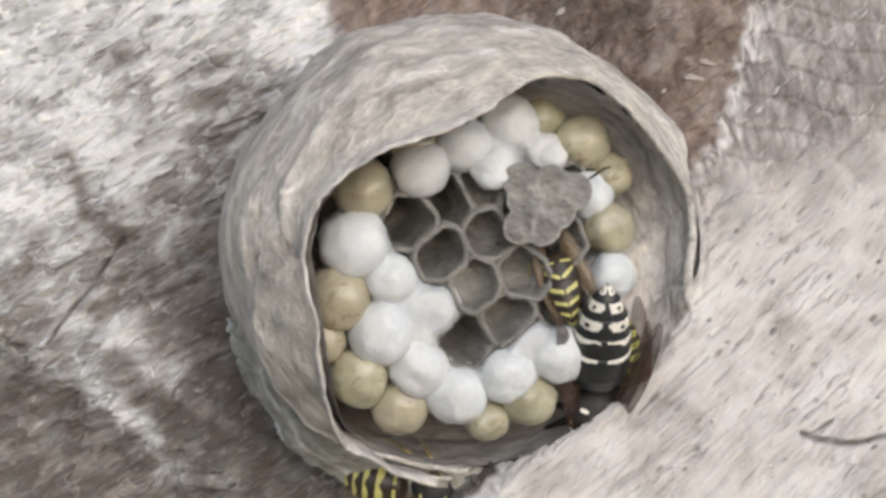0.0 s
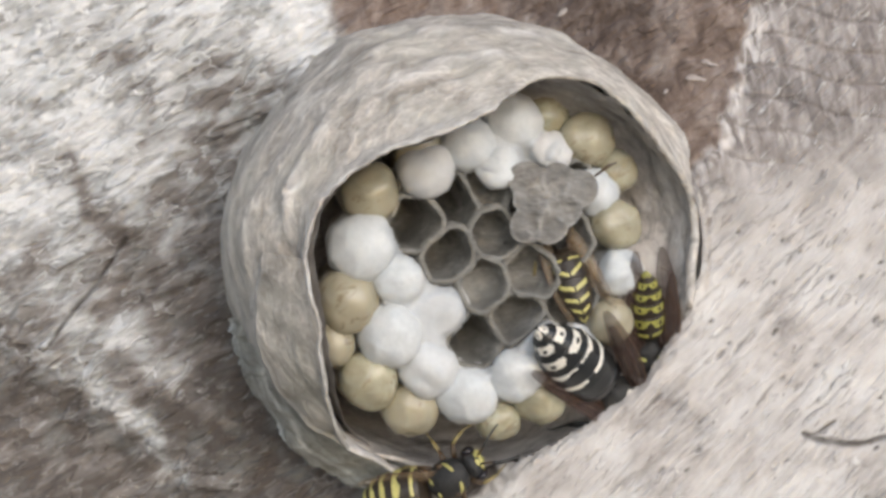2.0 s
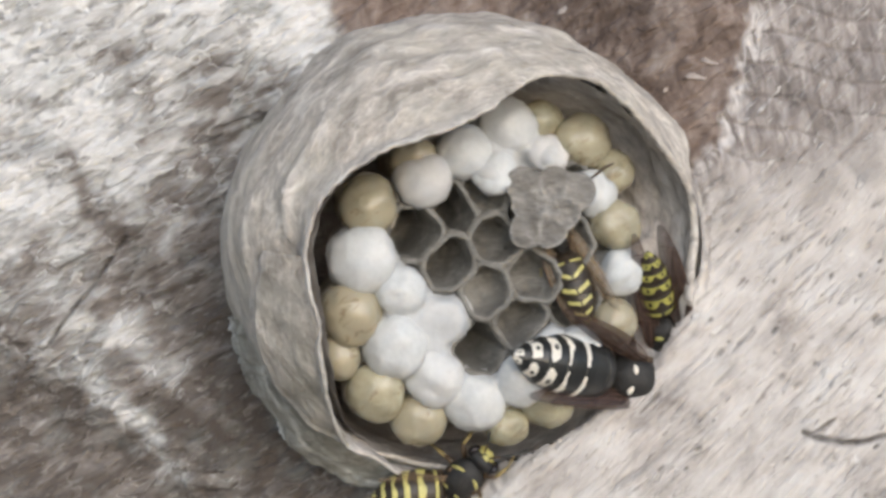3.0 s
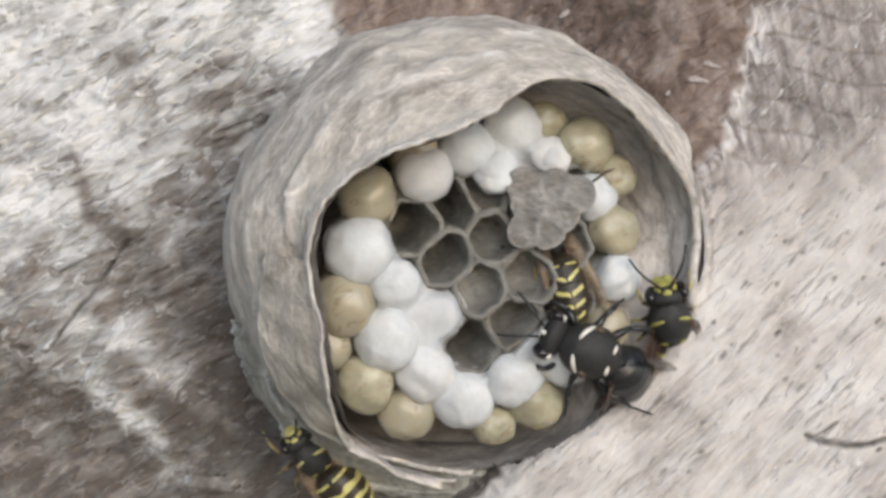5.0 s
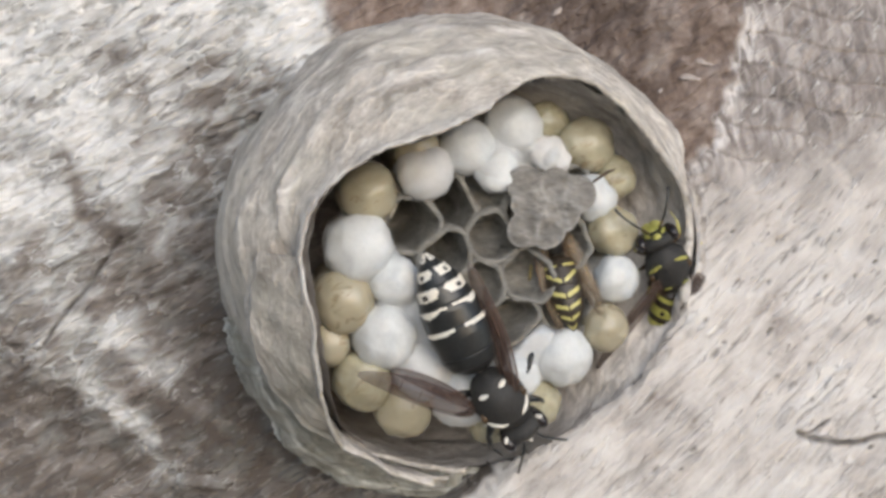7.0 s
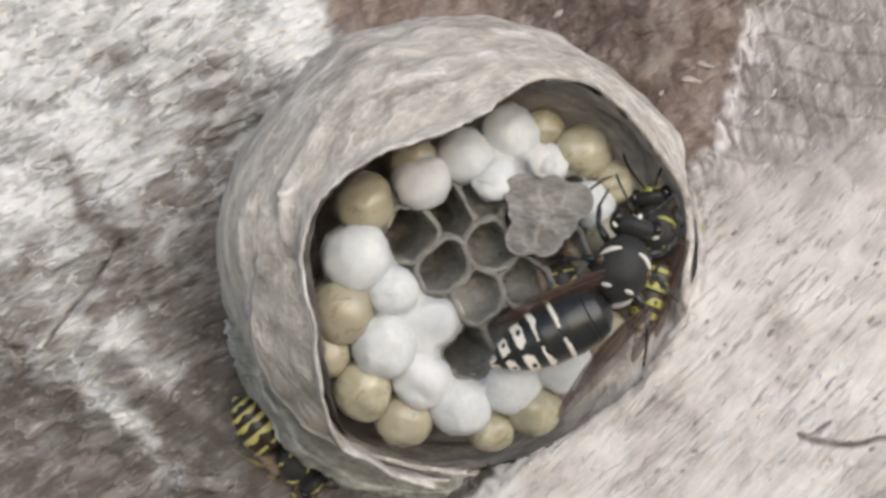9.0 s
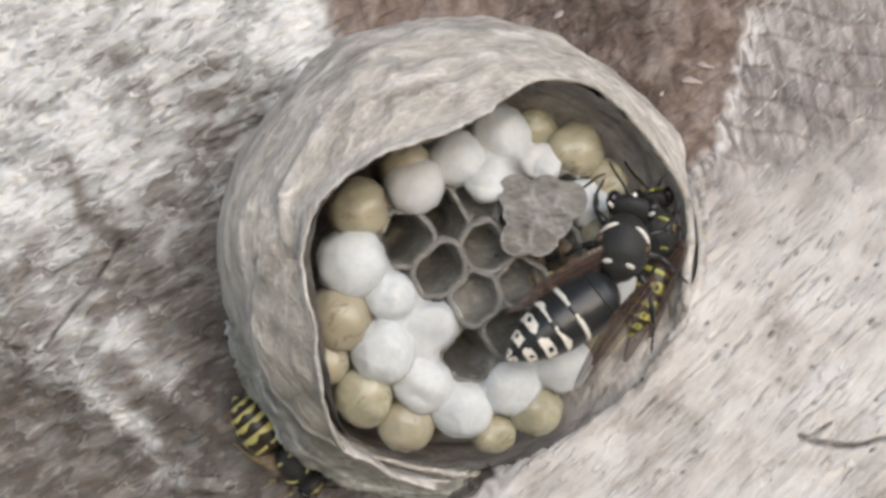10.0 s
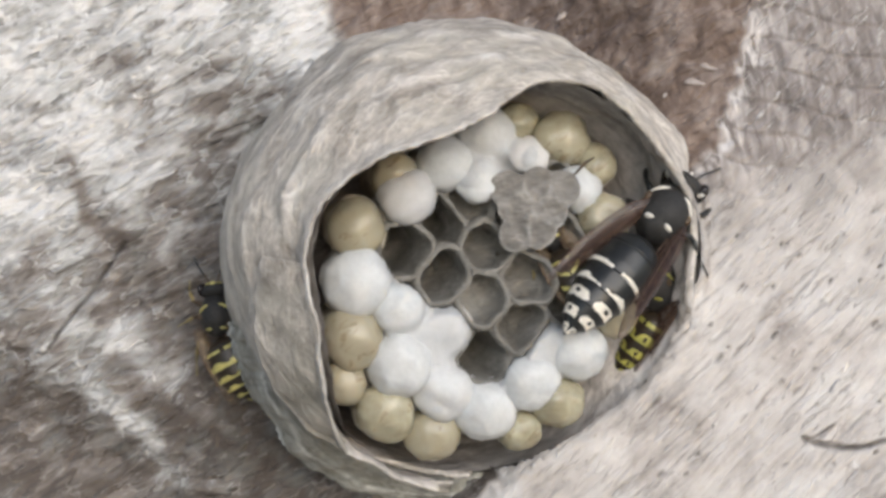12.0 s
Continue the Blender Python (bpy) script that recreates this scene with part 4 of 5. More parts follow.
def silk_film(caps):
    """Silk spun over the walls between neighbouring caps, dipping between them."""
    step, n = 0.2, 138
    half = step * n / 2
    verts, faces, index = [], [], {}
    for i in range(n + 1):
        for j in range(n + 1):
            x, z = -half + i * step, -half + j * step
            total = field = 0.0
            for cx, cz, r in caps:
                q = ((x - cx) ** 2 + (z - cz) ** 2) / (r * r)
                total += math.exp(-q / 0.6) * (0.25 if (cx, cz, r) in SILK_PATCHES else 1)
                field += math.exp(-1.2 * q)
            field += 0.10 * noise.noise(Vector((x * 0.55, z * 0.55, 4.0))) + 0.03 * noise.noise(Vector((x * 1.6, z * 1.6, 4.0)))
            for cx, cz, deep in OPEN_CELLS:
                field -= 0.35 * math.exp(-((x - cx) ** 2 + (z - cz) ** 2) / 3.4)
            if field > 0.16:
                h = face_height(x, z) + 0.35 + 1.15 * math.log(1 + 1.6 * total) - 1.5 * smooth01((0.52 - field) / 0.36) + 0.12 * noise.noise(Vector((x * 0.9, z * 0.9, 1.0)))
                index[i, j] = len(verts)
                verts.append((x, -h, z))
    bm = bmesh.new()
    made = [bm.verts.new(v) for v in verts]
    for i, j in index:
        q = [(i, j), (i + 1, j), (i + 1, j + 1), (i, j + 1)]
        if all(k in index for k in q):
            bm.faces.new([made[index[k]] for k in q])
    bmesh.ops.delete(bm, geom=[v for v in bm.verts if not v.link_faces], context="VERTS")
    bmesh.ops.recalc_face_normals(bm, faces=bm.faces)
    if sum(f.normal.y for f in bm.faces) > 0:
        bmesh.ops.reverse_faces(bm, faces=bm.faces)
    bmesh.ops.solidify(bm, geom=bm.faces[:], thickness=0.06)
    return bm


def comb():
    thing = tagged(new("brood_comb"), "round grey paper comb with white and tan capped cells", "brood comb")
    cells = [(x, z) for x, z, r in WHITE_CAPS + SILK_PATCHES + TAN_CAPS] + [(x, z) for x, z, d in OPEN_CELLS]
    caps = WHITE_CAPS + SILK_PATCHES + TAN_CAPS
    white = len(WHITE_CAPS) + len(SILK_PATCHES)
    capped = white + len(TAN_CAPS)
    for i, (c, poly) in enumerate(zip(cells, voronoi(cells, 2.6))):
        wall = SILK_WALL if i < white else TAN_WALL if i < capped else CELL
        if i < capped:
            most = (1.02 if i < white else 1.14) * caps[i][2]
            poly = [(c[0] + (x - c[0]) * min(1, most / math.hypot(x - c[0], z - c[1])), c[1] + (z - c[1]) * min(1, most / math.hypot(x - c[0], z - c[1]))) for x, z in poly]
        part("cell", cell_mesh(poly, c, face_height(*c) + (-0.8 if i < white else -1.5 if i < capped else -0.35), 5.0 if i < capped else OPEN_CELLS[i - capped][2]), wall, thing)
    for i, (x, z, r) in enumerate(WHITE_CAPS):
        part("white_cap", dome(x, z, r, 0.88 if r > 1.75 else 0.7, i), SILK, thing, "domed white silk cap")
    part("silk_film", silk_film(WHITE_CAPS + SILK_PATCHES), SILK, thing, "thin white silk between the caps")
    for i, (x, z, r) in enumerate(TAN_CAPS):
        part("tan_cap", dome(x, z, r * 1.06, 0.95, i + 40), TAN, thing, "glossy tan cap")
    # fresh cells closed by thin paper, in front of the rest
    fx, fz = FLAKE_AT
    top = -face_height(fx, fz)
    bm = fresh_sheet(fx, top - 1.5, fz)
    part("fresh_comb", bm, FLAKE, thing, "pale lobed sheet of half-built paper cells")
    bm = bmesh.new()
    tube(bm, [(fx, top + 2.0, fz), (fx, top - 1.2, fz)], [1.2, 1.8], 12)
    part("fresh_cell_base", bm, FLAKE, thing)
    bm = bmesh.new()
    tube(bm, [(2.8, 4.0, -1), (2.4, 8.0, -0.6), (1.2, 13.0, 0), (0, 18.8, 0)], [2.2, 1.2, 1.0, 2.2], 12)
    part("stalk", bm, CELL, thing)
    # litter on the comb
    bm = bmesh.new()
    tube(bm, [(fx + 3.6, -face_height(fx, fz) - 2.2, fz + 2.2), (fx + 4.6, -face_height(fx, fz) - 2.6, fz + 3.0), (fx + 5.3, -face_height(fx, fz) - 2.2, fz + 3.3)], [0.1, 0.14, 0.06], 6)
    part("splinter", bm, BROWN, thing)
    return thing


COMB = comb()


# ---- wasps ----
BOUNDS = (0.0, 0.19, 0.43, 0.61, 0.76, 0.89, 1.0)


def queen_pattern(seg, v, phi):
    """Ivory (1) on black (0): broken bands that widen to spotted blotches on the flanks."""
    a = abs(phi)
    if seg == 0:
        return 0
    if seg == 1:
        return 1 if v > 0.90 - 0.05 * math.sin(a * 2) and 0.16 < a < 1.5 else 0
    if a > 2.3:
        return 0
    a += 0.05 * noise.noise((v * 4, phi * 3, seg * 1.7))
    v += 0.05 * noise.noise((phi * 4, seg * 2.3, 1.0))
    if seg == 2:
        return 1 if 0.74 - 0.10 * math.cos((a - 0.9) * 5) < v < 0.93 and 0.10 < a < 1.9 else 0
    dot = ((v - 0.60) / 0.13) ** 2 + ((a - 0.80) / 0.14) ** 2 < 1
    inner = 0.14 + 0.12 * smooth01((0.75 - v) / 0.25)
    top = 0.36 + 0.10 * abs(a - 0.8) + 0.5 * smooth01((a - 1.25) / 0.15) - 0.45 * smooth01((a - 1.45) / 0.1)
    return 1 if top < v < 0.92 and inner < a < 1.95 and not dot else 0


def worker_pattern(seg, v, phi):
    """Yellow (1) on black (0): bands with a black wedge on the back and notches beside it."""
    a = abs(phi)
    if seg == 0:
        return 1 if v > 0.78 and a > 0.12 else 0
    top = 0.50 + 0.14 * noise.noise(Vector((phi * 2.2, seg * 3.1, v * 2))) + 0.30 * math.exp(-(a / 0.26) ** 2) + 0.22 * math.exp(-((a - 0.95) / 0.2) ** 2) - 0.16 * smooth01((a - 1.3) / 0.6)
    return 1 if top < v < 0.95 else 0


def feeder_pattern(seg, v, phi):
    """Narrow yellow chevrons along the middle of the back."""
    a = abs(phi)
    if seg == 0:
        return 1 if v > 0.86 and 0.15 < a < 0.9 else 0
    mid = 0.84 - 0.62 * min(a, 0.9)
    return 1 if abs(v - mid) < (0.11 if seg == 1 else 0.17) and 0.04 < a < 0.85 else 0


def climber_pattern(seg, v, phi):
    """Mostly yellow, with black seams and a row of wedges."""
    a = abs(phi)
    if seg == 0:
        return 1 if v > 0.7 and a > 0.12 else 0
    dot = ((v - 0.62) / 0.16) ** 2 + ((a - 0.62) / 0.13) ** 2 < 1
    return 1 if 0.34 + 0.42 * math.exp(-(a / 0.24) ** 2) < v < 0.9 and not dot else 0


def girth(u):
    return float(np.interp(u, [0, 0.03, 0.09, 0.2, 0.34, 0.55, 0.74, 0.87, 0.95, 1.0], [0.18, 0.48, 0.80, 0.96, 1.0, 0.94, 0.74, 0.46, 0.22, 0.03]))


def tergite(seg, length, half, pattern):
    """One ring of the abdomen; its rear edge stands proud of the next."""
    u0, u1 = BOUNDS[seg], BOUNDS[seg + 1]
    n, m = 26, 112
    bm = bmesh.new()
    rings = []
    for i in range(n + 1):
        v = i / n
        u = u0 + (u1 - u0) * v
        g = girth(u) * half + 0.07 * v * (seg < 5)
        if i == n:
            g *= 0.96
        rings.append([(-u * length, g * math.sin(p), g * (0.92 if math.cos(p) > 0 else 0.8) * math.cos(p)) for p in [2 * math.pi * k / m for k in range(m)]])

    def colour(i, j):
        p = 2 * math.pi * (j + 0.5) / m
        return pattern(seg, (i + 0.5) / n, p if p <= math.pi else p - 2 * math.pi)

    bridge(bm, rings, caps=True, paint=colour)
    bmesh.ops.recalc_face_normals(bm, faces=bm.faces)
    return bm


def wing(length, width, seed):
    """A folded wing: a narrow, faintly rippled membrane with thick veins."""
    bm = bmesh.new()
    n, m = 22, 8
    rows = []

    def place(u, w):
        half = width * (0.18 + 0.82 * math.sin(math.pi * min(1, u ** 0.75)) ** 0.7) * (1 if u < 0.97 else 0.75)
        y = half * w + 0.25 * width * math.sin(u * 2.6)
        return Vector((-u * length, y, 0.16 * math.cos(w * 2.2) + 0.05 * math.sin(w * 9 + u * 5 + seed) - 0.35 * u * u))

    for i in range(n + 1):
        rows.append([place(i / n, 2 * j / m - 1) for j in range(m + 1)])
    bridge(bm, rows, closed=False)
    for w0, w1, r in ((0.96, 0.9, 0.06), (0.5, 0.35, 0.032), (-0.1, -0.3, 0.028), (-0.7, -0.9, 0.025)):
        pts = [place(u, w0 + (w1 - w0) * u) + Vector((0, 0, 0.02)) for u in [0.01 + 0.93 * k / 10 for k in range(11)]]
        tube(bm, pts, [r * (1 - 0.5 * k / 10) for k in range(11)], 5, 1)
    for u in (0.45, 0.62, 0.78):
        tube(bm, [place(u, 0.9) + Vector((0, 0, 0.02)), place(u + 0.05, -0.6) + Vector((0, 0, 0.02))], [0.024, 0.02], 5, 1)
    return bm


def leg(pair, side, k):
    """Thigh, shin and foot, from the hip outwards; claws at the end."""
    reach = ((1.2, 1.5, 0.1), (-0.2, 1.9, 0.1), (-1.6, 1.7, 0.2))[pair]
    shin = ((2.6, 1.8, -1.0), (-1.0, 3.2, -1.1), (-4.0, 2.5, -1.0))[pair]
    foot = ((3.9, 1.5, -1.7), (-1.6, 4.3, -1.7), (-6.0, 2.8, -1.6))[pair]
    pts = [Vector((p[0] * k, p[1] * k * side, p[2] * k)) for p in ((0, 0, 0), reach, shin, foot)]
    bm = bmesh.new()
    k *= 0.9
    tube(bm, [pts[0], pts[0].lerp(pts[1], 0.5), pts[1]], [0.30 * k, 0.40 * k, 0.24 * k], 8, 0)
    tube(bm, [pts[1], pts[1].lerp(pts[2], 0.6), pts[2]], [0.22 * k, 0.27 * k, 0.18 * k], 8, 1)
    for i in range(4):
        a, b = pts[2].lerp(pts[3], i / 4), pts[2].lerp(pts[3], (i + 0.9) / 4)
        tube(bm, [a, b], [0.09 * k, 0.14 * k], 6, 1)
    end = (pts[3] - pts[2]).normalized()
    for s in (-1, 1):
        tube(bm, [pts[3], pts[3] + end * 0.3 * k + Vector((0.14 * s * k, 0, -0.1 * k))], [0.07 * k, 0.02 * k], 5, 0)
    return bm


def feeler(side, k):
    bm = bmesh.new()
    a, b = Vector((0, 0, 0)), Vector((0.9, 0.55 * side, 0.55)) * k
    tube(bm, [a, b], [0.12 * k, 0.14 * k], 6, 0)
    c = Vector((2.3, 1.6 * side, 0.7)) * k
    d = Vector((3.6, 2.0 * side, 0.0)) * k
    pts = [b.lerp(c, t).lerp(c.lerp(d, t), t) for t in [i / 9 for i in range(10)]]
    tube(bm, pts, [k * (0.115 + 0.02 * (i % 2)) for i in range(10)], 7, 1)
    return bm


def wasp(name, label, k, length, half, skin, mark, pattern, leg_mats, wing_mat, wing_len, spreads, face_all, flat=38, tuck=1.0):
    """A wasp: x towards its head, z over its back, the origin in its thorax; k scales its front parts."""
    thing = tagged(new(name), label, "wasp")
    bm = bmesh.new()
    blob(bm, (0, 0, 0), (2.7 * k, 2.15 * k, 2.0 * k), None, 0.05, 32, 22)
    for v in bm.verts:
        if v.co.z > 0 and abs(v.co.x + 1.3 * k) < 0.35 * k:
            v.co.z *= 0.95
    thorax = part("thorax", bm, DULL, thing, "black hairy thorax")
    # collar stripes, shoulder caps and shield spots
    for s in (-1, 1):
        bm = bmesh.new()
        pts = []
        for i in range(9):
            a = radians(18 + 62 * i / 8)
            pts.append((k * (1.55 - 1.35 * (i / 8) ** 1.5), s * k * 2.12 * math.sin(a) * 0.95, k * 1.95 * math.cos(a) * (0.92 - 0.12 * (1 - i / 8))))
        tube(bm, pts, [k * r for r in (0.08, 0.15, 0.19, 0.21, 0.21, 0.19, 0.16, 0.12, 0.06)], 8)
        part("collar_stripe", bm, mark, thorax)
        bm = bmesh.new()
        blob(bm, (-1.45 * k, s * 0.90 * k, 1.42 * k), (0.22 * k, 0.42 * k, 0.10 * k), Euler((s * -0.5, -0.6, s * 0.5)).to_matrix(), 0.12, 14, 10)
        part("shield_spot", bm, mark, thorax)
        bm = bmesh.new()
        blob(bm, (0.2 * k, s * 1.85 * k, 1.0 * k), (0.42 * k, 0.3 * k, 0.26 * k), None, 0.1, 12, 8)
        part("wing_scale", bm, BROWN, thorax)
    # head
    bm = bmesh.new()
    blob(bm, (0, 0, 0), (0.95 * k, 1.9 * k, 1.6 * k), None, 0.03, 28, 18)
    head = part("head", bm, DULL, thing, at=pose(3.1 * k * MM, 0, -0.45 * k * MM, 0, 20, 0))
    for s in (-1, 1):
        bm = bmesh.new()
        blob(bm, (0.25 * k, s * 1.42 * k, 0.15 * k), (0.85 * k, 0.62 * k, 1.25 * k), Euler((s * -0.2, 0, 0)).to_matrix(), 0, 18, 12)
        part("eye", bm, EYE, head)
        bm = bmesh.new()
        blob(bm, (1.0 * k, s * 0.5 * k, -1.5 * k), (0.35 * k, 0.55 * k, 0.4 * k), Euler((0, 0, s * 0.4)).to_matrix(), 0.05, 12, 8)
        part("mandible", bm, mark, head)
        part("antenna", feeler(s, k * (0.8 if k > 0.9 else 1.0)), [leg_mats[0], BLACK], head, at=pose(1.0 * k * MM, s * 0.5 * k * MM, 0.45 * k * MM))
        bm = bmesh.new()
        if face_all:
            blob(bm, (0.80 * k, s * 0.80 * k, 0.55 * k), (0.2 * k, 0.22 * k, 0.6 * k), Euler((s * 0.4, 0, 0)).to_matrix(), 0.1, 12, 8)
        else:
            blob(bm, (-0.35 * k, s * 1.55 * k, 0.75 * k), (0.2 * k, 0.2 * k, 0.42 * k), Euler((s * -0.7, 0, 0)).to_matrix(), 0.1, 12, 8)
        part("eye_stripe", bm, mark, head)
    bm = bmesh.new()
    blob(bm, (0.85 * k, 0, -0.65 * k), (0.45 * k, 0.95 * k if face_all else 0.7 * k, 0.85 * k), None, 0.08, 18, 12)
    part("face_plate", bm, mark, head)
    bm = bmesh.new()
    blob(bm, (0.55 * k, 0, 1.15 * k), (0.42 * k, 0.45 * k if face_all else 0.2 * k, 0.25 * k), None, 0.08, 14, 10)
    part("crown_mark", bm, mark, head)
    # abdomen
    bm = bmesh.new()
    tube(bm, [(0.9 * k, 0, 0.1 * k), (0.2 * k, 0, 0), (-0.2, 0, 0)], [0.5 * k, 0.28 * k, 0.4 * k], 10)
    abdomen = part("abdomen", bm, BLACK, thing, at=pose(-2.75 * k * MM, 0, -0.25 * k * MM))
    for seg in range(6):
        part("segment", tergite(seg, length, half, pattern), [skin, mark], abdomen)
    # wings and legs
    for s, spread in zip((-1, 1), spreads):
        part("forewing", wing(wing_len, 0.095 * wing_len, s), [wing_mat, VEIN], abdomen, at=pose(2.45 * k * MM, s * 1.7 * k * MM, 1.4 * k * MM, s * flat, -3, -s * spread))
        part("hindwing", wing(wing_len * 0.72, 0.065 * wing_len, s + 3), [wing_mat, VEIN], abdomen, at=pose(1.85 * k * MM, s * 1.65 * k * MM, 1.2 * k * MM, s * (flat + 8), -5, -s * (spread + 4)))
        for pair in range(3):
            part("leg", leg(pair, s, k * tuck), leg_mats, thing, at=pose((1.3 - 1.2 * pair) * k * MM, s * 1.2 * k * MM, -1.2 * k * MM))
    return thing


QUEEN = wasp("black_wasp", "large black wasp with ivory bands on its abdomen", 1.0, 10.4, 2.5, BLACK, IVORY, queen_pattern,
             [BLACK, BLACK], WING_DARK, 10.8, (4, 4), False)
FEEDER = wasp("yellow_wasp", "yellow-banded wasp with its head in a comb cell", 0.64, 6.4, 1.6, UMBER, YELLOW, feeder_pattern,
              [BROWN, AMBER], WING, 7.8, (12, -2), True, 16)
CLIMBER = wasp("yellow_wasp", "yellow-banded wasp clinging inside the mouth of the nest", 0.86, 7.0, 1.45, UMBER, SHADED_OLIVE, climber_pattern,
               [BROWN, YELLOW], WING_DARK, 11.2, (2, 6), True, 22, 0.7)
CRAWLER = wasp("yellow_wasp", "yellow-banded wasp crawling on the wood outside the nest", 0.72, 6.3, 2.05, UMBER, YELLOW, worker_pattern,
               [BROWN, AMBER], WING, 7.6, (1, 1), True, 30)


def stance(x, y, z, heading, pitch, roll):
    """The pose of a wasp that clings with its back outwards: millimetres, and degrees on the wall."""
    a, p = radians(heading), radians(pitch)
    f = Vector((math.cos(p) * math.cos(a), -math.sin(p), math.cos(p) * math.sin(a)))
    up = (Vector((0, -1, 0)) + f * f.y).normalized()
    m = Matrix((f, up.cross(f), up)).transposed().to_4x4()
    return Matrix.Translation(Vector((x, y, z)) * MM) @ m @ pose(0, 0, 0, roll)


def fidget(ob, names, amount, rate, lift):
    """Legs and feelers step and quiver."""
    limbs = [c for c in ob.children_recursive if c.name.split(".")[0] in names]
    for i, limb in enumerate(limbs):
        rest = limb.matrix_basis.copy()
        rows = []
        for n in range(49):
            t = n * 0.25
            a = amount * math.sin(2 * math.pi * rate * t + i * 2.4) * (0.6 + 0.4 * math.sin(t * 1.3 + i))
            rows.append((t, rest @ pose(0, 0, 0, lift * math.cos(2 * math.pi * rate * t + i * 2.4), 0, a)))
        walk(limb, rows)


def wings(ob, rows):
    """Wings open and fold: seconds, degrees of spread of the one and of the other side."""
    for c in child(ob, "abdomen").children:
        kind = c.name.split(".")[0]
        if kind in ("forewing", "hindwing"):
            rest = c.matrix_basis.copy()
            side = -1 if rest.translation.y < 0 else 1
            walk(c, [(row[0], rest @ pose(0, 0, 0, 0, 0, -side * row[1 if side < 0 else 2] * (1 if kind == "forewing" else 0.85))) for row in rows])


def child(ob, name):
    return next(c for c in ob.children if c.name.split(".")[0] == name)


def motions():
    # the comb swings and turns on its stalk as the wasps push it
    walk(COMB, [
        (0, pose(0.002029, -0.008000, -0.001351, 0, 2.81, 0)),
        (0.5, pose(0.002448, -0.008000, -0.001323, 0, 1.50, 0)),
        (1, pose(0.002398, -0.008000, -0.001588, 0, -0.33, 0)),
        (1.5, pose(0.002611, -0.008000, -0.001697, 0, 1.16, 0)),
        (2, pose(0.002461, -0.008000, -0.001292, 0, 1.44, 0)),
        (2.5, pose(0.002611, -0.008000, -0.001206, 0, -0.84, 0)),
        (3, pose(0.002589, -0.008000, -0.001975, 0, -1.22, 0)),
        (5, pose(0.002070, -0.008000, -0.001533, 0, 1.99, 0)),
        (5.5, pose(0.002352, -0.008000, -0.001474, 0, -0.43, 0)),
        (6, pose(0.002967, -0.008000, -0.001474, 0, -0.59, 0)),
        (6.5, pose(0.002580, -0.008000, -0.001474, 0, 2.02, 0)),
        (7, pose(0.002594, -0.008000, -0.001602, 0, 2.82, 0)),
        (9, pose(0.002402, -0.008000, -0.002120, 0, 1.95, 0)),
        (9.5, pose(0.002202, -0.008000, -0.002234, 0, 0.60, 0)),
        (10, pose(0.002093, -0.008000, -0.002229, 0, 0.00, 0)),
        (10.5, pose(0.002070, -0.008000, -0.002161, 0, -0.10, 0)),
        (11, pose(0.001984, -0.008000, -0.002043, 0, -0.04, 0)),
        (11.5, pose(0.002152, -0.008000, -0.002084, 0, -1.25, 0)),
        (12, pose(0.002189, -0.008000, -0.002289, 0, -8.06, 0)),
    ])
    # the black wasp turns about in the mouth of the nest
    walk(QUEEN, [
        (0, stance(12.47, -3.80, -14.28, -92, -31, 0)),
        (0.5, stance(12.60, -3.80, -15.30, -92, -31, 0)),
        (1, stance(13.14, -3.80, -15.36, -94, -31, 0)),
        (1.2, stance(13.50, -3.80, -15.57, -89, -31, 0)),
        (1.5, stance(13.43, -3.50, -15.16, -66, -38, 0)),
        (2, stance(14.76, -3.50, -13.15, -41, -38, 0)),
        (2.5, stance(15.91, -3.50, -12.51, -26, -34, 0)),
        (3, stance(15.79, -4.50, -11.25, -14, -33, 0)),
        (3.2, stance(15.91, -8.50, -7.29, 18, -12, 0)),
        (4, stance(13.59, -10.00, -9.16, 90, 8, 0)),
        (4.8, stance(12.35, -11.00, -7.56, 135, 14, 0)),
        (5, stance(11.21, -10.00, -8.24, 157, 8, 0)),
        (5.2, stance(10.62, -10.13, -9.49, 170, 5, 0)),
        (5.5, stance(6.77, -9.33, -10.93, 176, 8, 0)),
        (5.6, stance(5.21, -9.40, -11.24, 183, 0, 0)),
        (5.8, stance(3.53, -10.53, -11.74, 200, -5, 0)),
        (6, stance(2.77, -9.67, -12.6, 205, -10, 0)),
        (6.2, stance(2.19, -9.80, -13.21, 222, -15, 0)),
        (6.4, stance(2.72, -9.93, -13.59, 255, -22, 0)),
        (6.5, stance(2.72, -10.00, -13.89, 258, -22, 0)),
        (6.7, stance(2.31, -10.13, -13.57, 262, -20, 0)),
        (6.8, stance(3.15, -10.20, -12.52, 280, -18, 0)),
        (7, stance(4.65, -10.33, -12.11, 307, -15, 0)),
        (7.2, stance(5.74, -10.47, -10.48, 340, -10, 0)),
        (8, stance(10.90, -12.00, -7.21, 385, 0, 0)),
        (8.8, stance(14.27, -12.60, -2.42, 425, 8, 0)),
        (9, stance(13.70, -13.50, -1.66, 432, 5, 0)),
        (9.5, stance(14.25, -11.50, 0.31, 440, -3, -5)),
        (10, stance(14.01, -11.50, 0.00, 436, -5, -8)),
        (10.5, stance(14.23, -11.50, 0.66, 432, -5, -8)),
        (11, stance(15.66, -11.50, 1.08, 426, -8, -8)),
        (11.2, stance(16.47, -9.50, 1.95, 422, -12, -8)),
        (11.5, stance(16.90, -7.50, 1.55, 420, -16, -8)),
        (12, stance(17.70, -7.50, 2.80, 413, -18, -8)),
    ])
    hip = pose(-0.002750, 0, -0.000250)
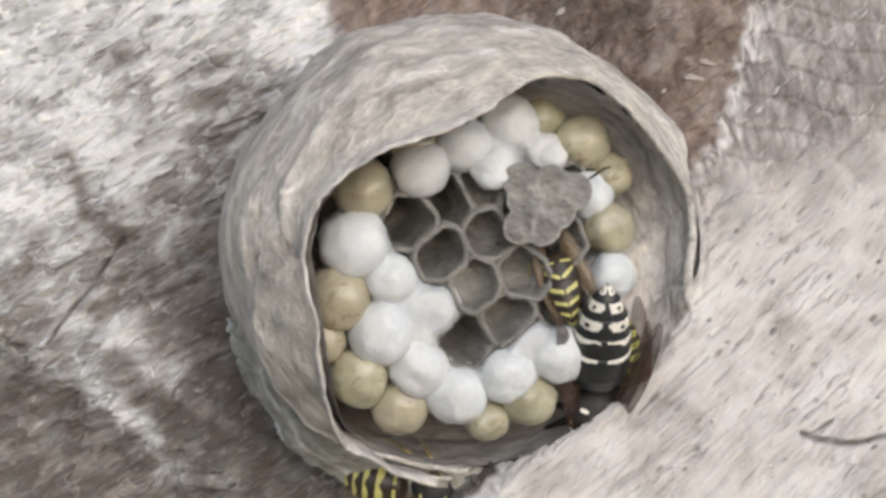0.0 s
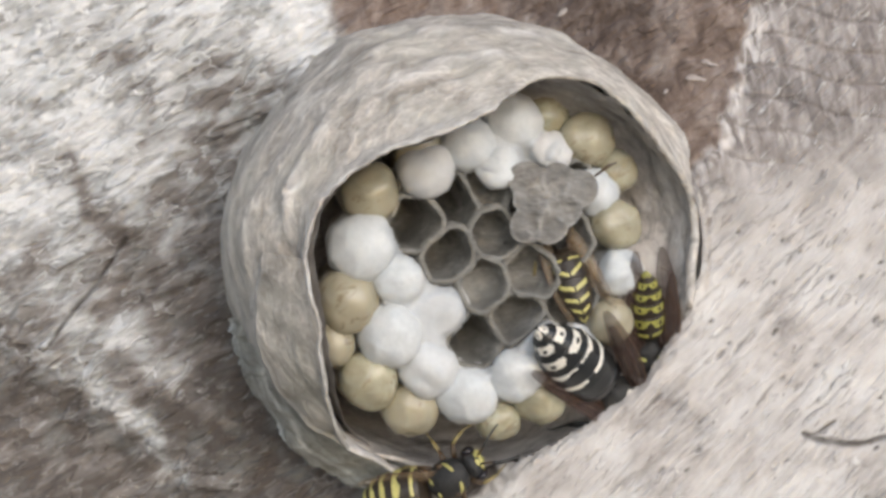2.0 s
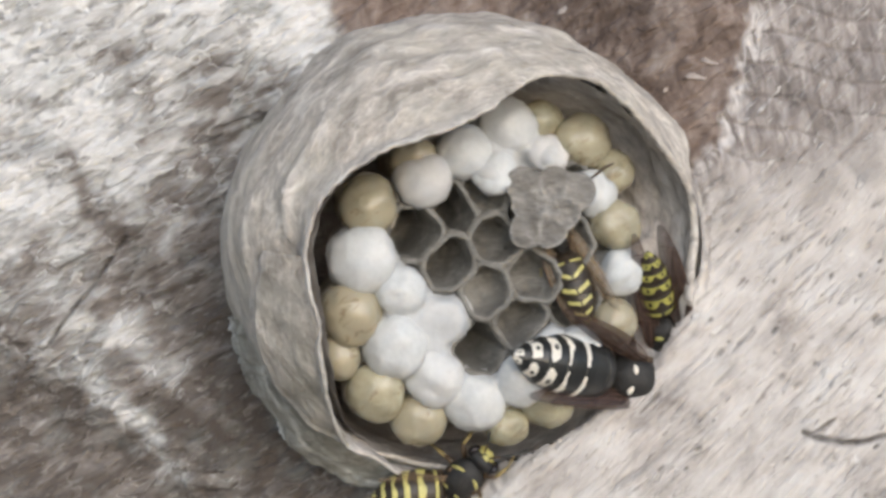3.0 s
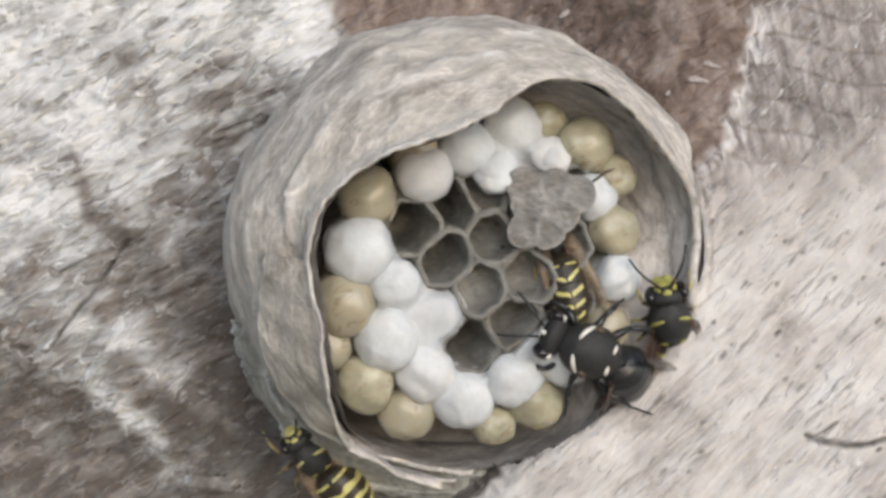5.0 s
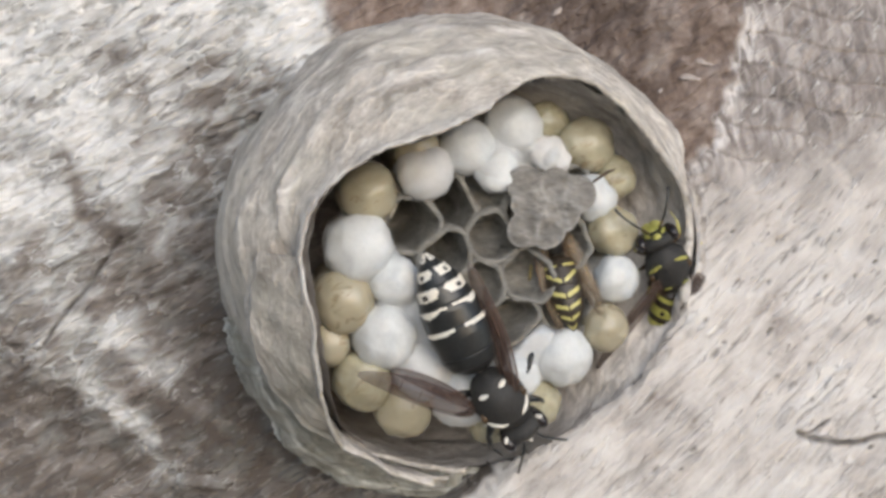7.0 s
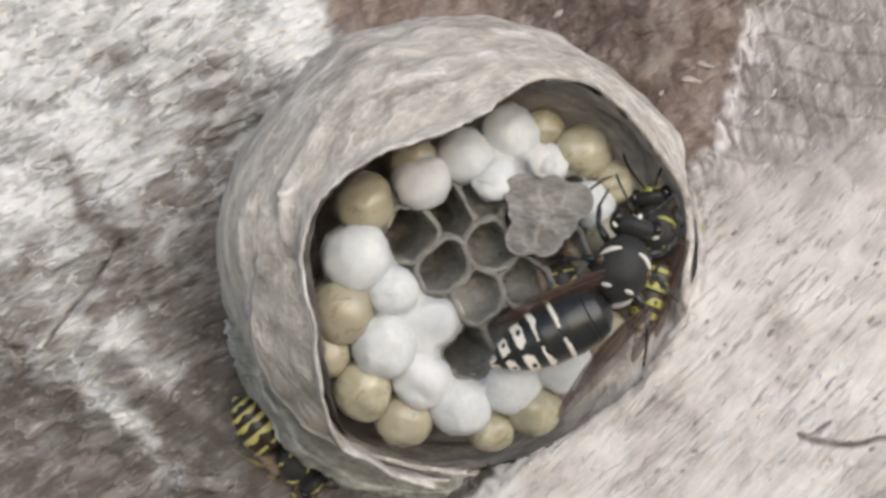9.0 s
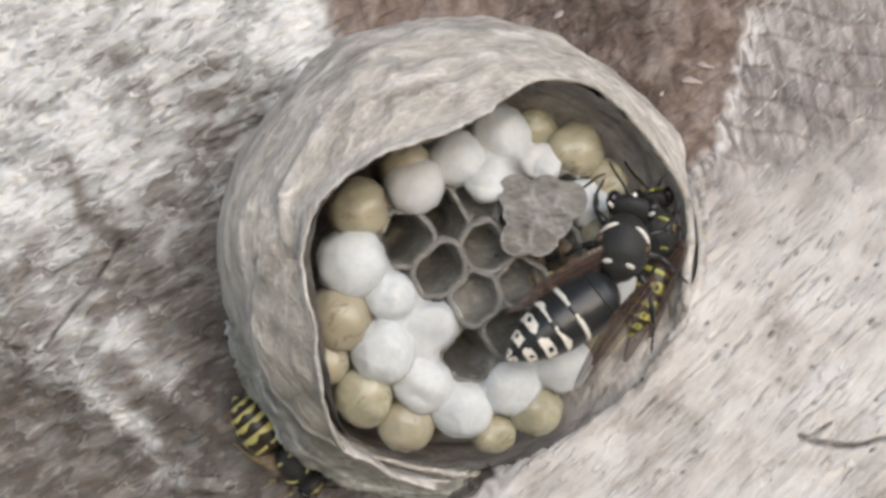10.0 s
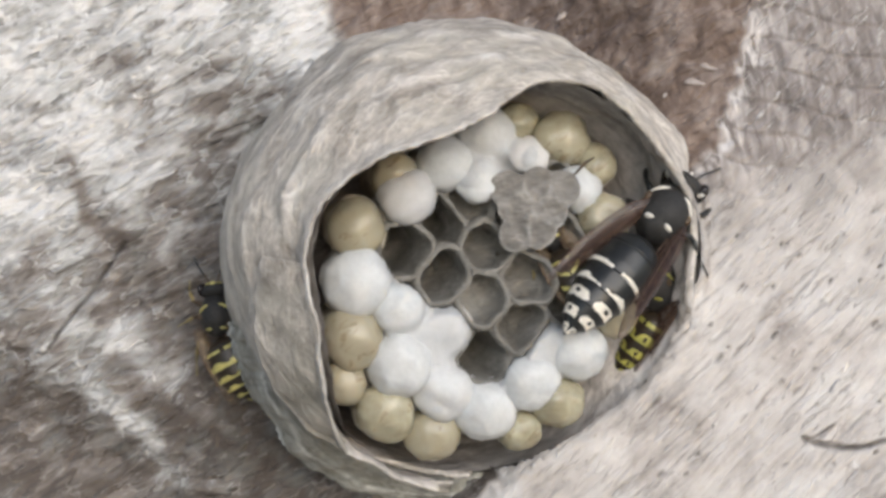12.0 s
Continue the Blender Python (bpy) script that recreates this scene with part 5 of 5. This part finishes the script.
    walk(child(QUEEN, "abdomen"), [
        (0, hip @ pose(0, 0, 0, 0, 2, 0)),
        (0.5, hip @ pose(0, 0, 0, 0, 2, 0)),
        (1, hip @ pose(0, 0, 0, 0, 2, 0)),
        (1.2, hip @ pose(0, 0, 0, 0, 2, 0)),
        (1.5, hip @ pose(0, 0, 0, 0, 2, 0)),
        (2, hip @ pose(0, 0, 0, 0, 2, 0)),
        (2.5, hip @ pose(0, 0, 0, 0, 2, 0)),
        (3, hip @ pose(0, 0, 0, 0, 2, 0)),
        (3.2, hip @ pose(0, 0, 0, 0, 2, 0)),
        (4, hip @ pose(0, 0, 0, 0, -27, -32)),
        (4.8, hip @ pose(0, 0, 0, 0, -58, -36)),
        (5, hip @ pose(0, 0, 0, 0, -62, -32)),
        (5.2, hip @ pose(0, 0, 0, 0, -56, -28)),
        (5.5, hip @ pose(0, 0, 0, 0, -22, 14)),
        (5.6, hip @ pose(0, 0, 0, 0, -11, 18)),
        (5.8, hip @ pose(0, 0, 0, 0, 2, 4)),
        (6, hip @ pose(0, 0, 0, 0, 3, 10)),
        (6.2, hip @ pose(0, 0, 0, 0, -4, 18)),
        (6.4, hip @ pose(0, 0, 0, 0, -14, 13)),
        (6.5, hip @ pose(0, 0, 0, 0, -15, 9)),
        (6.7, hip @ pose(0, 0, 0, 0, -12, 2)),
        (6.8, hip @ pose(0, 0, 0, 0, -10, 3)),
        (7, hip @ pose(0, 0, 0, 0, -6, -12)),
        (7.2, hip @ pose(0, 0, 0, 0, -0, -7)),
        (8, hip @ pose(0, 0, 0, 0, 9, -27)),
        (8.8, hip @ pose(0, 0, 0, 0, 9, -39)),
        (9, hip @ pose(0, 0, 0, 0, 1, -44)),
        (9.5, hip @ pose(0, 0, 0, 0, 8, -43)),
        (10, hip @ pose(0, 0, 0, 0, 8, -40)),
        (10.5, hip @ pose(0, 0, 0, 0, 0, -35)),
        (11, hip @ pose(0, 0, 0, 0, -5, -25)),
        (11.2, hip @ pose(0, 0, 0, 0, 5, -15)),
        (11.5, hip @ pose(0, 0, 0, 0, 2, -11)),
        (12, hip @ pose(0, 0, 0, 0, -0, -6)),
    ])
    # the feeding wasp rides on the comb
    walk(FEEDER, [
        (0, stance(8.42, -6.50, 1.03, 104, -22, 0)),
        (0.5, stance(8.83, -6.50, 1.22, 106.704, -22, 0)),
        (1, stance(8.74, -6.50, 1.17, 104.825, -22, 0)),
        (1.5, stance(8.99, -6.50, 0.88, 108.098, -22, 0)),
        (2, stance(8.84, -6.50, 1.26, 103.62, -22, 0)),
        (2.5, stance(8.95, -6.50, 1.62, 108.106, -22, 0)),
        (3, stance(8.92, -6.50, 0.89, 109.022, -22, 0)),
        (5, stance(8.45, -6.50, 0.94, 105.718, -22, 0)),
        (5.5, stance(8.70, -6.50, 1.30, 107.796, -22, 0)),
        (6, stance(9.32, -6.50, 1.32, 105.579, -22, 0)),
        (6.5, stance(8.97, -6.50, 1.00, 107.257, -22, 0)),
        (7, stance(8.99, -6.50, 0.77, 101.716, -22, 0)),
        (9, stance(8.79, -6.50, 0.35, 107.211, -22, 0)),
        (9.5, stance(8.56, -6.50, 0.40, 103.784, -22, 0)),
        (10, stance(8.44, -6.50, 0.48, 108.486, -22, 0)),
        (10.5, stance(8.42, -6.50, 0.56, 106.554, -22, 0)),
        (11, stance(8.33, -6.50, 0.68, 105.766, -22, 0)),
        (11.5, stance(8.48, -6.50, 0.78, 110.216, -22, 0)),
        (12, stance(8.32, -6.50, 1.40, 112.375, -22, 0)),
    ])
    hip = pose(-0.001760, 0, -0.000160)
    walk(child(FEEDER, "abdomen"), [
        (0, hip @ pose(0, 0, 0, 0, -10, 1)),
        (0.5, hip @ pose(0, 0, 0, 0, -10, 0)),
        (1, hip @ pose(0, 0, 0, 0, -10, 2)),
        (1.5, hip @ pose(0, 0, 0, 0, -9, -2)),
        (2, hip @ pose(0, 0, 0, 0, -10, 5)),
        (2.5, hip @ pose(0, 0, 0, 0, -10, -3)),
        (3, hip @ pose(0, 0, 0, 0, -10, 0)),
        (5, hip @ pose(0, 0, 0, 0, -10, 1)),
        (5.5, hip @ pose(0, 0, 0, 0, -9, -2)),
        (6, hip @ pose(0, 0, 0, 0, -10, 5)),
        (6.5, hip @ pose(0, 0, 0, 0, -10, -2)),
        (7, hip @ pose(0, 0, 0, 0, -10, 1)),
        (9, hip @ pose(0, 0, 0, 0, -10, -1)),
        (9.5, hip @ pose(0, 0, 0, 0, -9, 4)),
        (10, hip @ pose(0, 0, 0, 0, -9, -3)),
        (10.5, hip @ pose(0, 0, 0, 0, -10, 3)),
        (11, hip @ pose(0, 0, 0, 0, -10, 2)),
        (11.5, hip @ pose(0, 0, 0, 0, -9, -3)),
        (12, hip @ pose(0, 0, 0, 0, -10, 7)),
    ])
    # the climber turns round and works up the nest's wall
    walk(CLIMBER, [
        (0, stance(14.78, -2.80, -13.78, -90, -35, 0)),
        (1, stance(15.23, -2.80, -12.56, -90, -35, 0)),
        (1.5, stance(16.27, -2.80, -10.72, -86, -35, 0)),
        (2, stance(17.21, -2.80, -9.76, -82, -35, 0)),
        (2.5, stance(18.11, -2.80, -8.67, -78, -35, 0)),
        (3, stance(18.66, -2.80, -8.00, -72, -35, 0)),
        (3.2, stance(18.57, -2.80, -7.73, -72, -35, 0)),
        (3.6, stance(16.82, -5.60, -6.74, -125, 0, 0)),
        (4, stance(16.59, -5.60, -5.15, -175, 5, 0)),
        (4.4, stance(16.93, -6.60, -4.82, 130, 12, 0)),
        (4.8, stance(17.54, -6.60, -6.36, 95, 30, 0)),
        (5.2, stance(18.70, -5.60, -5.30, 120, 48, -10)),
        (5.5, stance(18.80, -5.60, -3.50, 124, 52, -10)),
        (6, stance(18.70, -6.50, -3.28, 122, 38, -8)),
        (6.5, stance(18.70, -6.50, -1.43, 120, 35, -8)),
        (7.2, stance(18.60, -6.50, -1.80, 118, 35, -8)),
        (8, stance(18.73, -5.60, 0.23, 102, 8, -30)),
        (8.8, stance(17.95, -5.60, 0.98, 102, 8, -25)),
        (9.5, stance(17.69, -5.60, 1.91, 100, 5, -25)),
        (10.5, stance(17.91, -4.60, 0.05, 95, 5, -25)),
        (11, stance(18.02, -3.60, -1.07, 95, 0, -30)),
        (11.5, stance(18.27, -2.60, -2.29, 92, -3, -45)),
        (12, stance(18.00, -3.10, -3.06, 90, -5, -40)),
    ])
    hip = pose(-0.002365, 0, -0.000215)
    walk(child(CLIMBER, "abdomen"), [
        (0, hip @ pose(0, 0, 0, 0, 0, 0)),
        (1, hip @ pose(0, 0, 0, 0, 0, 0)),
        (1.5, hip @ pose(0, 0, 0, 0, 0, 0)),
        (2, hip @ pose(0, 0, 0, 0, 0, 0)),
        (2.5, hip @ pose(0, 0, 0, 0, 0, 0)),
        (3, hip @ pose(0, 0, 0, 0, 0, 0)),
        (3.2, hip @ pose(0, 0, 0, 0, 0, 0)),
        (3.6, hip @ pose(0, 0, 0, 0, -32, 41)),
        (4, hip @ pose(0, 0, 0, 0, -55, -7)),
        (4.4, hip @ pose(0, 0, 0, 0, -33, -17)),
        (4.8, hip @ pose(0, 0, 0, 0, 4, -4)),
        (5.2, hip @ pose(0, 0, 0, 0, 42, -44)),
        (5.5, hip @ pose(0, 0, 0, 0, 42, -54)),
        (6, hip @ pose(0, 0, 0, 0, -4, -32)),
        (6.5, hip @ pose(0, 0, 0, 0, -4, -32)),
        (7.2, hip @ pose(0, 0, 0, 0, -4, -32)),
        (8, hip @ pose(0, 0, 0, 0, 28, -30)),
        (8.8, hip @ pose(0, 0, 0, 0, 24, -27)),
        (9.5, hip @ pose(0, 0, 0, 0, 19, -24)),
        (10.5, hip @ pose(0, 0, 0, 0, 21, -29)),
        (11, hip @ pose(0, 0, 0, 0, 14, -33)),
        (11.5, hip @ pose(0, 0, 0, 0, 11, -31)),
        (12, hip @ pose(0, 0, 0, 0, 7, -36)),
    ])
    # the crawler goes round the outside of the nest
    walk(CRAWLER, [
        (0, stance(-0.9, -2.00, -20.8, -4, 0, 0)),
        (0.5, stance(-1.10, -2.00, -21.90, -5, 0, 0)),
        (1, stance(-5.10, -2.00, -20.98, -15, 0, 0)),
        (1.2, stance(-4.70, -2.00, -22.30, 65, 5, 0)),
        (1.4, stance(-3, -4.00, -20.3, 92, 62, 0)),
        (1.6, stance(-2.6, -5.00, -20.4, 84, 52, 0)),
        (1.8, stance(-1.3, -7.00, -19.3, 55, 25, 0)),
        (2, stance(0.29, -8.00, -18.79, 34, 18, 0)),
        (2.5, stance(1.05, -6.00, -19.4, 45, 18, 0)),
        (3, stance(1.4, -6.00, -19.3, 45, 20, 0)),
        (3.2, stance(1.35, -6.00, -19.3, 48, 22, 0)),
        (4, stance(-3.38, -2.00, -21.27, 80, 5, 0)),
        (4.8, stance(-9.6, -4.00, -18.8, 118, 40, 0)),
        (5, stance(-11.4, -4.00, -17.6, 125, 40, 0)),
        (5.2, stance(-15.76, 3.00, -16.20, 130, 0, 0)),
        (5.4, stance(-18.10, 3.00, -15.80, 120, 0, 0)),
        (5.5, stance(-18.30, 3.00, -15.60, 120, 0, 0)),
        (5.6, stance(-16.90, 3.00, -15.57, 45, 0, 0)),
        (5.7, stance(-15.20, 4.00, -17.45, -20, 0, 0)),
        (5.8, stance(-12.70, 5.00, -19.37, -35, -5, 0)),
        (6, stance(-9.6, 4.50, -22.0, -35, -5, 0)),
        (6.2, stance(-6.97, 6.00, -24.74, -20, 0, 0)),
        (6.5, stance(-4.89, 6.00, -25.93, -8, 0, 0)),
        (7, stance(-4.13, 6.00, -26.35, 5, 0, 0)),
        (7.2, stance(-4.66, 6.00, -26.07, 0, 0, 0)),
        (8, stance(-8.77, 5.00, -22.42, -20, 0, 0)),
        (8.8, stance(-13.20, 4.00, -19.90, -47, -4, 0)),
        (9.5, stance(-13.30, 4.00, -19.70, -47, -4, 0)),
        (10.5, stance(-13.40, 4.00, -19.70, -47, -4, 0)),
        (11, stance(-12.70, 4.0, -20.30, -44, -4, 0)),
        (11.4, stance(-13.50, 4.0, -19.50, -46, -2, 0)),
        (11.6, stance(-16.74, 3.00, -16.17, -10, 0, 0)),
        (11.7, stance(-18.27, 3.00, -12.62, 40, 0, 0)),
        (11.8, stance(-20.06, 3.00, -8.57, 80, 0, 0)),
        (12, stance(-20.4, 3.00, -6.02, 97, 0, 0)),
    ])
    hip = pose(-0.001980, 0, -0.000180)
    walk(child(CRAWLER, "abdomen"), [
        (0, hip @ pose(0, 0, 0, 0, -9, -4)),
        (0.5, hip @ pose(0, 0, 0, 0, -12, -4)),
        (1, hip @ pose(0, 0, 0, 0, -7, -3)),
        (1.2, hip @ pose(0, 0, 0, 0, -8, -37)),
        (1.4, hip @ pose(0, 0, 0, 0, -2, -8)),
        (1.6, hip @ pose(0, 0, 0, 0, -3, -8)),
        (1.8, hip @ pose(0, 0, 0, 0, -9, -23)),
        (2, hip @ pose(0, 0, 0, 0, 2, -20)),
        (2.5, hip @ pose(0, 0, 0, 0, 22, -50)),
        (3, hip @ pose(0, 0, 0, 0, 24, -48)),
        (3.2, hip @ pose(0, 0, 0, 0, 26, -50)),
        (4, hip @ pose(0, 0, 0, 0, -17, 13)),
        (4.8, hip @ pose(0, 0, 0, 0, 25, 20)),
        (5, hip @ pose(0, 0, 0, 0, 30, 8)),
        (5.2, hip @ pose(0, 0, 0, 0, 2, 23)),
        (5.4, hip @ pose(0, 0, 0, 0, 28, 26)),
        (5.5, hip @ pose(0, 0, 0, 0, 32, 24)),
        (5.6, hip @ pose(0, 0, 0, 0, 2, 55)),
        (5.7, hip @ pose(0, 0, 0, 0, 33, 55)),
        (5.8, hip @ pose(0, 0, 0, 0, 14, -3)),
        (6, hip @ pose(0, 0, 0, 0, -5, -6)),
        (6.2, hip @ pose(0, 0, 0, 0, 3, 4)),
        (6.5, hip @ pose(0, 0, 0, 0, 2, 8)),
        (7, hip @ pose(0, 0, 0, 0, 3, -8)),
        (7.2, hip @ pose(0, 0, 0, 0, 3, -0)),
        (8, hip @ pose(0, 0, 0, 0, 2, -18)),
        (8.8, hip @ pose(0, 0, 0, 0, -1, -2)),
        (9.5, hip @ pose(0, 0, 0, 0, -1, -2)),
        (10.5, hip @ pose(0, 0, 0, 0, -0, -3)),
        (11, hip @ pose(0, 0, 0, 0, 1, -1)),
        (11.4, hip @ pose(0, 0, 0, 0, 9, 1)),
        (11.6, hip @ pose(0, 0, 0, 0, 9, -55)),
        (11.7, hip @ pose(0, 0, 0, 0, 4, 55)),
        (11.8, hip @ pose(0, 0, 0, 0, 2, 42)),
        (12, hip @ pose(0, 0, 0, 0, 2, 21)),
    ])
    # wings: right and left side
    wings(QUEEN, [(0, 8, 10), (1.2, 8, 8), (2, 2, 12), (3.2, 2, 10), (4.8, 10, 4), (5.5, 18, 2), (6, 10, 12), (6.5, 7, 8), (6.8, 20, 3), (7, 44, 0), (7.2, 36, 0), (8, 14, 0), (9, 20, 0), (10, 16, 0), (11, 6, 4), (12, 6, 6)])
    wings(CLIMBER, [(0, -4, -12), (1.5, -6, -9), (3.2, -6, -8), (4.8, -8, -6), (5.5, -14, 8), (6, -20, 14), (7.2, -20, 12), (8, -12, 4), (9.5, -8, -4), (12, -8, -4)])
    # limbs
    fidget(QUEEN, ("leg", "antenna"), 13, 1.1, 5)
    fidget(FEEDER, ("leg",), 3, 0.4, 1)
    fidget(CLIMBER, ("leg", "antenna"), 9, 0.8, 4)
    fidget(CRAWLER, ("leg", "antenna"), 14, 1.2, 6)


motions()
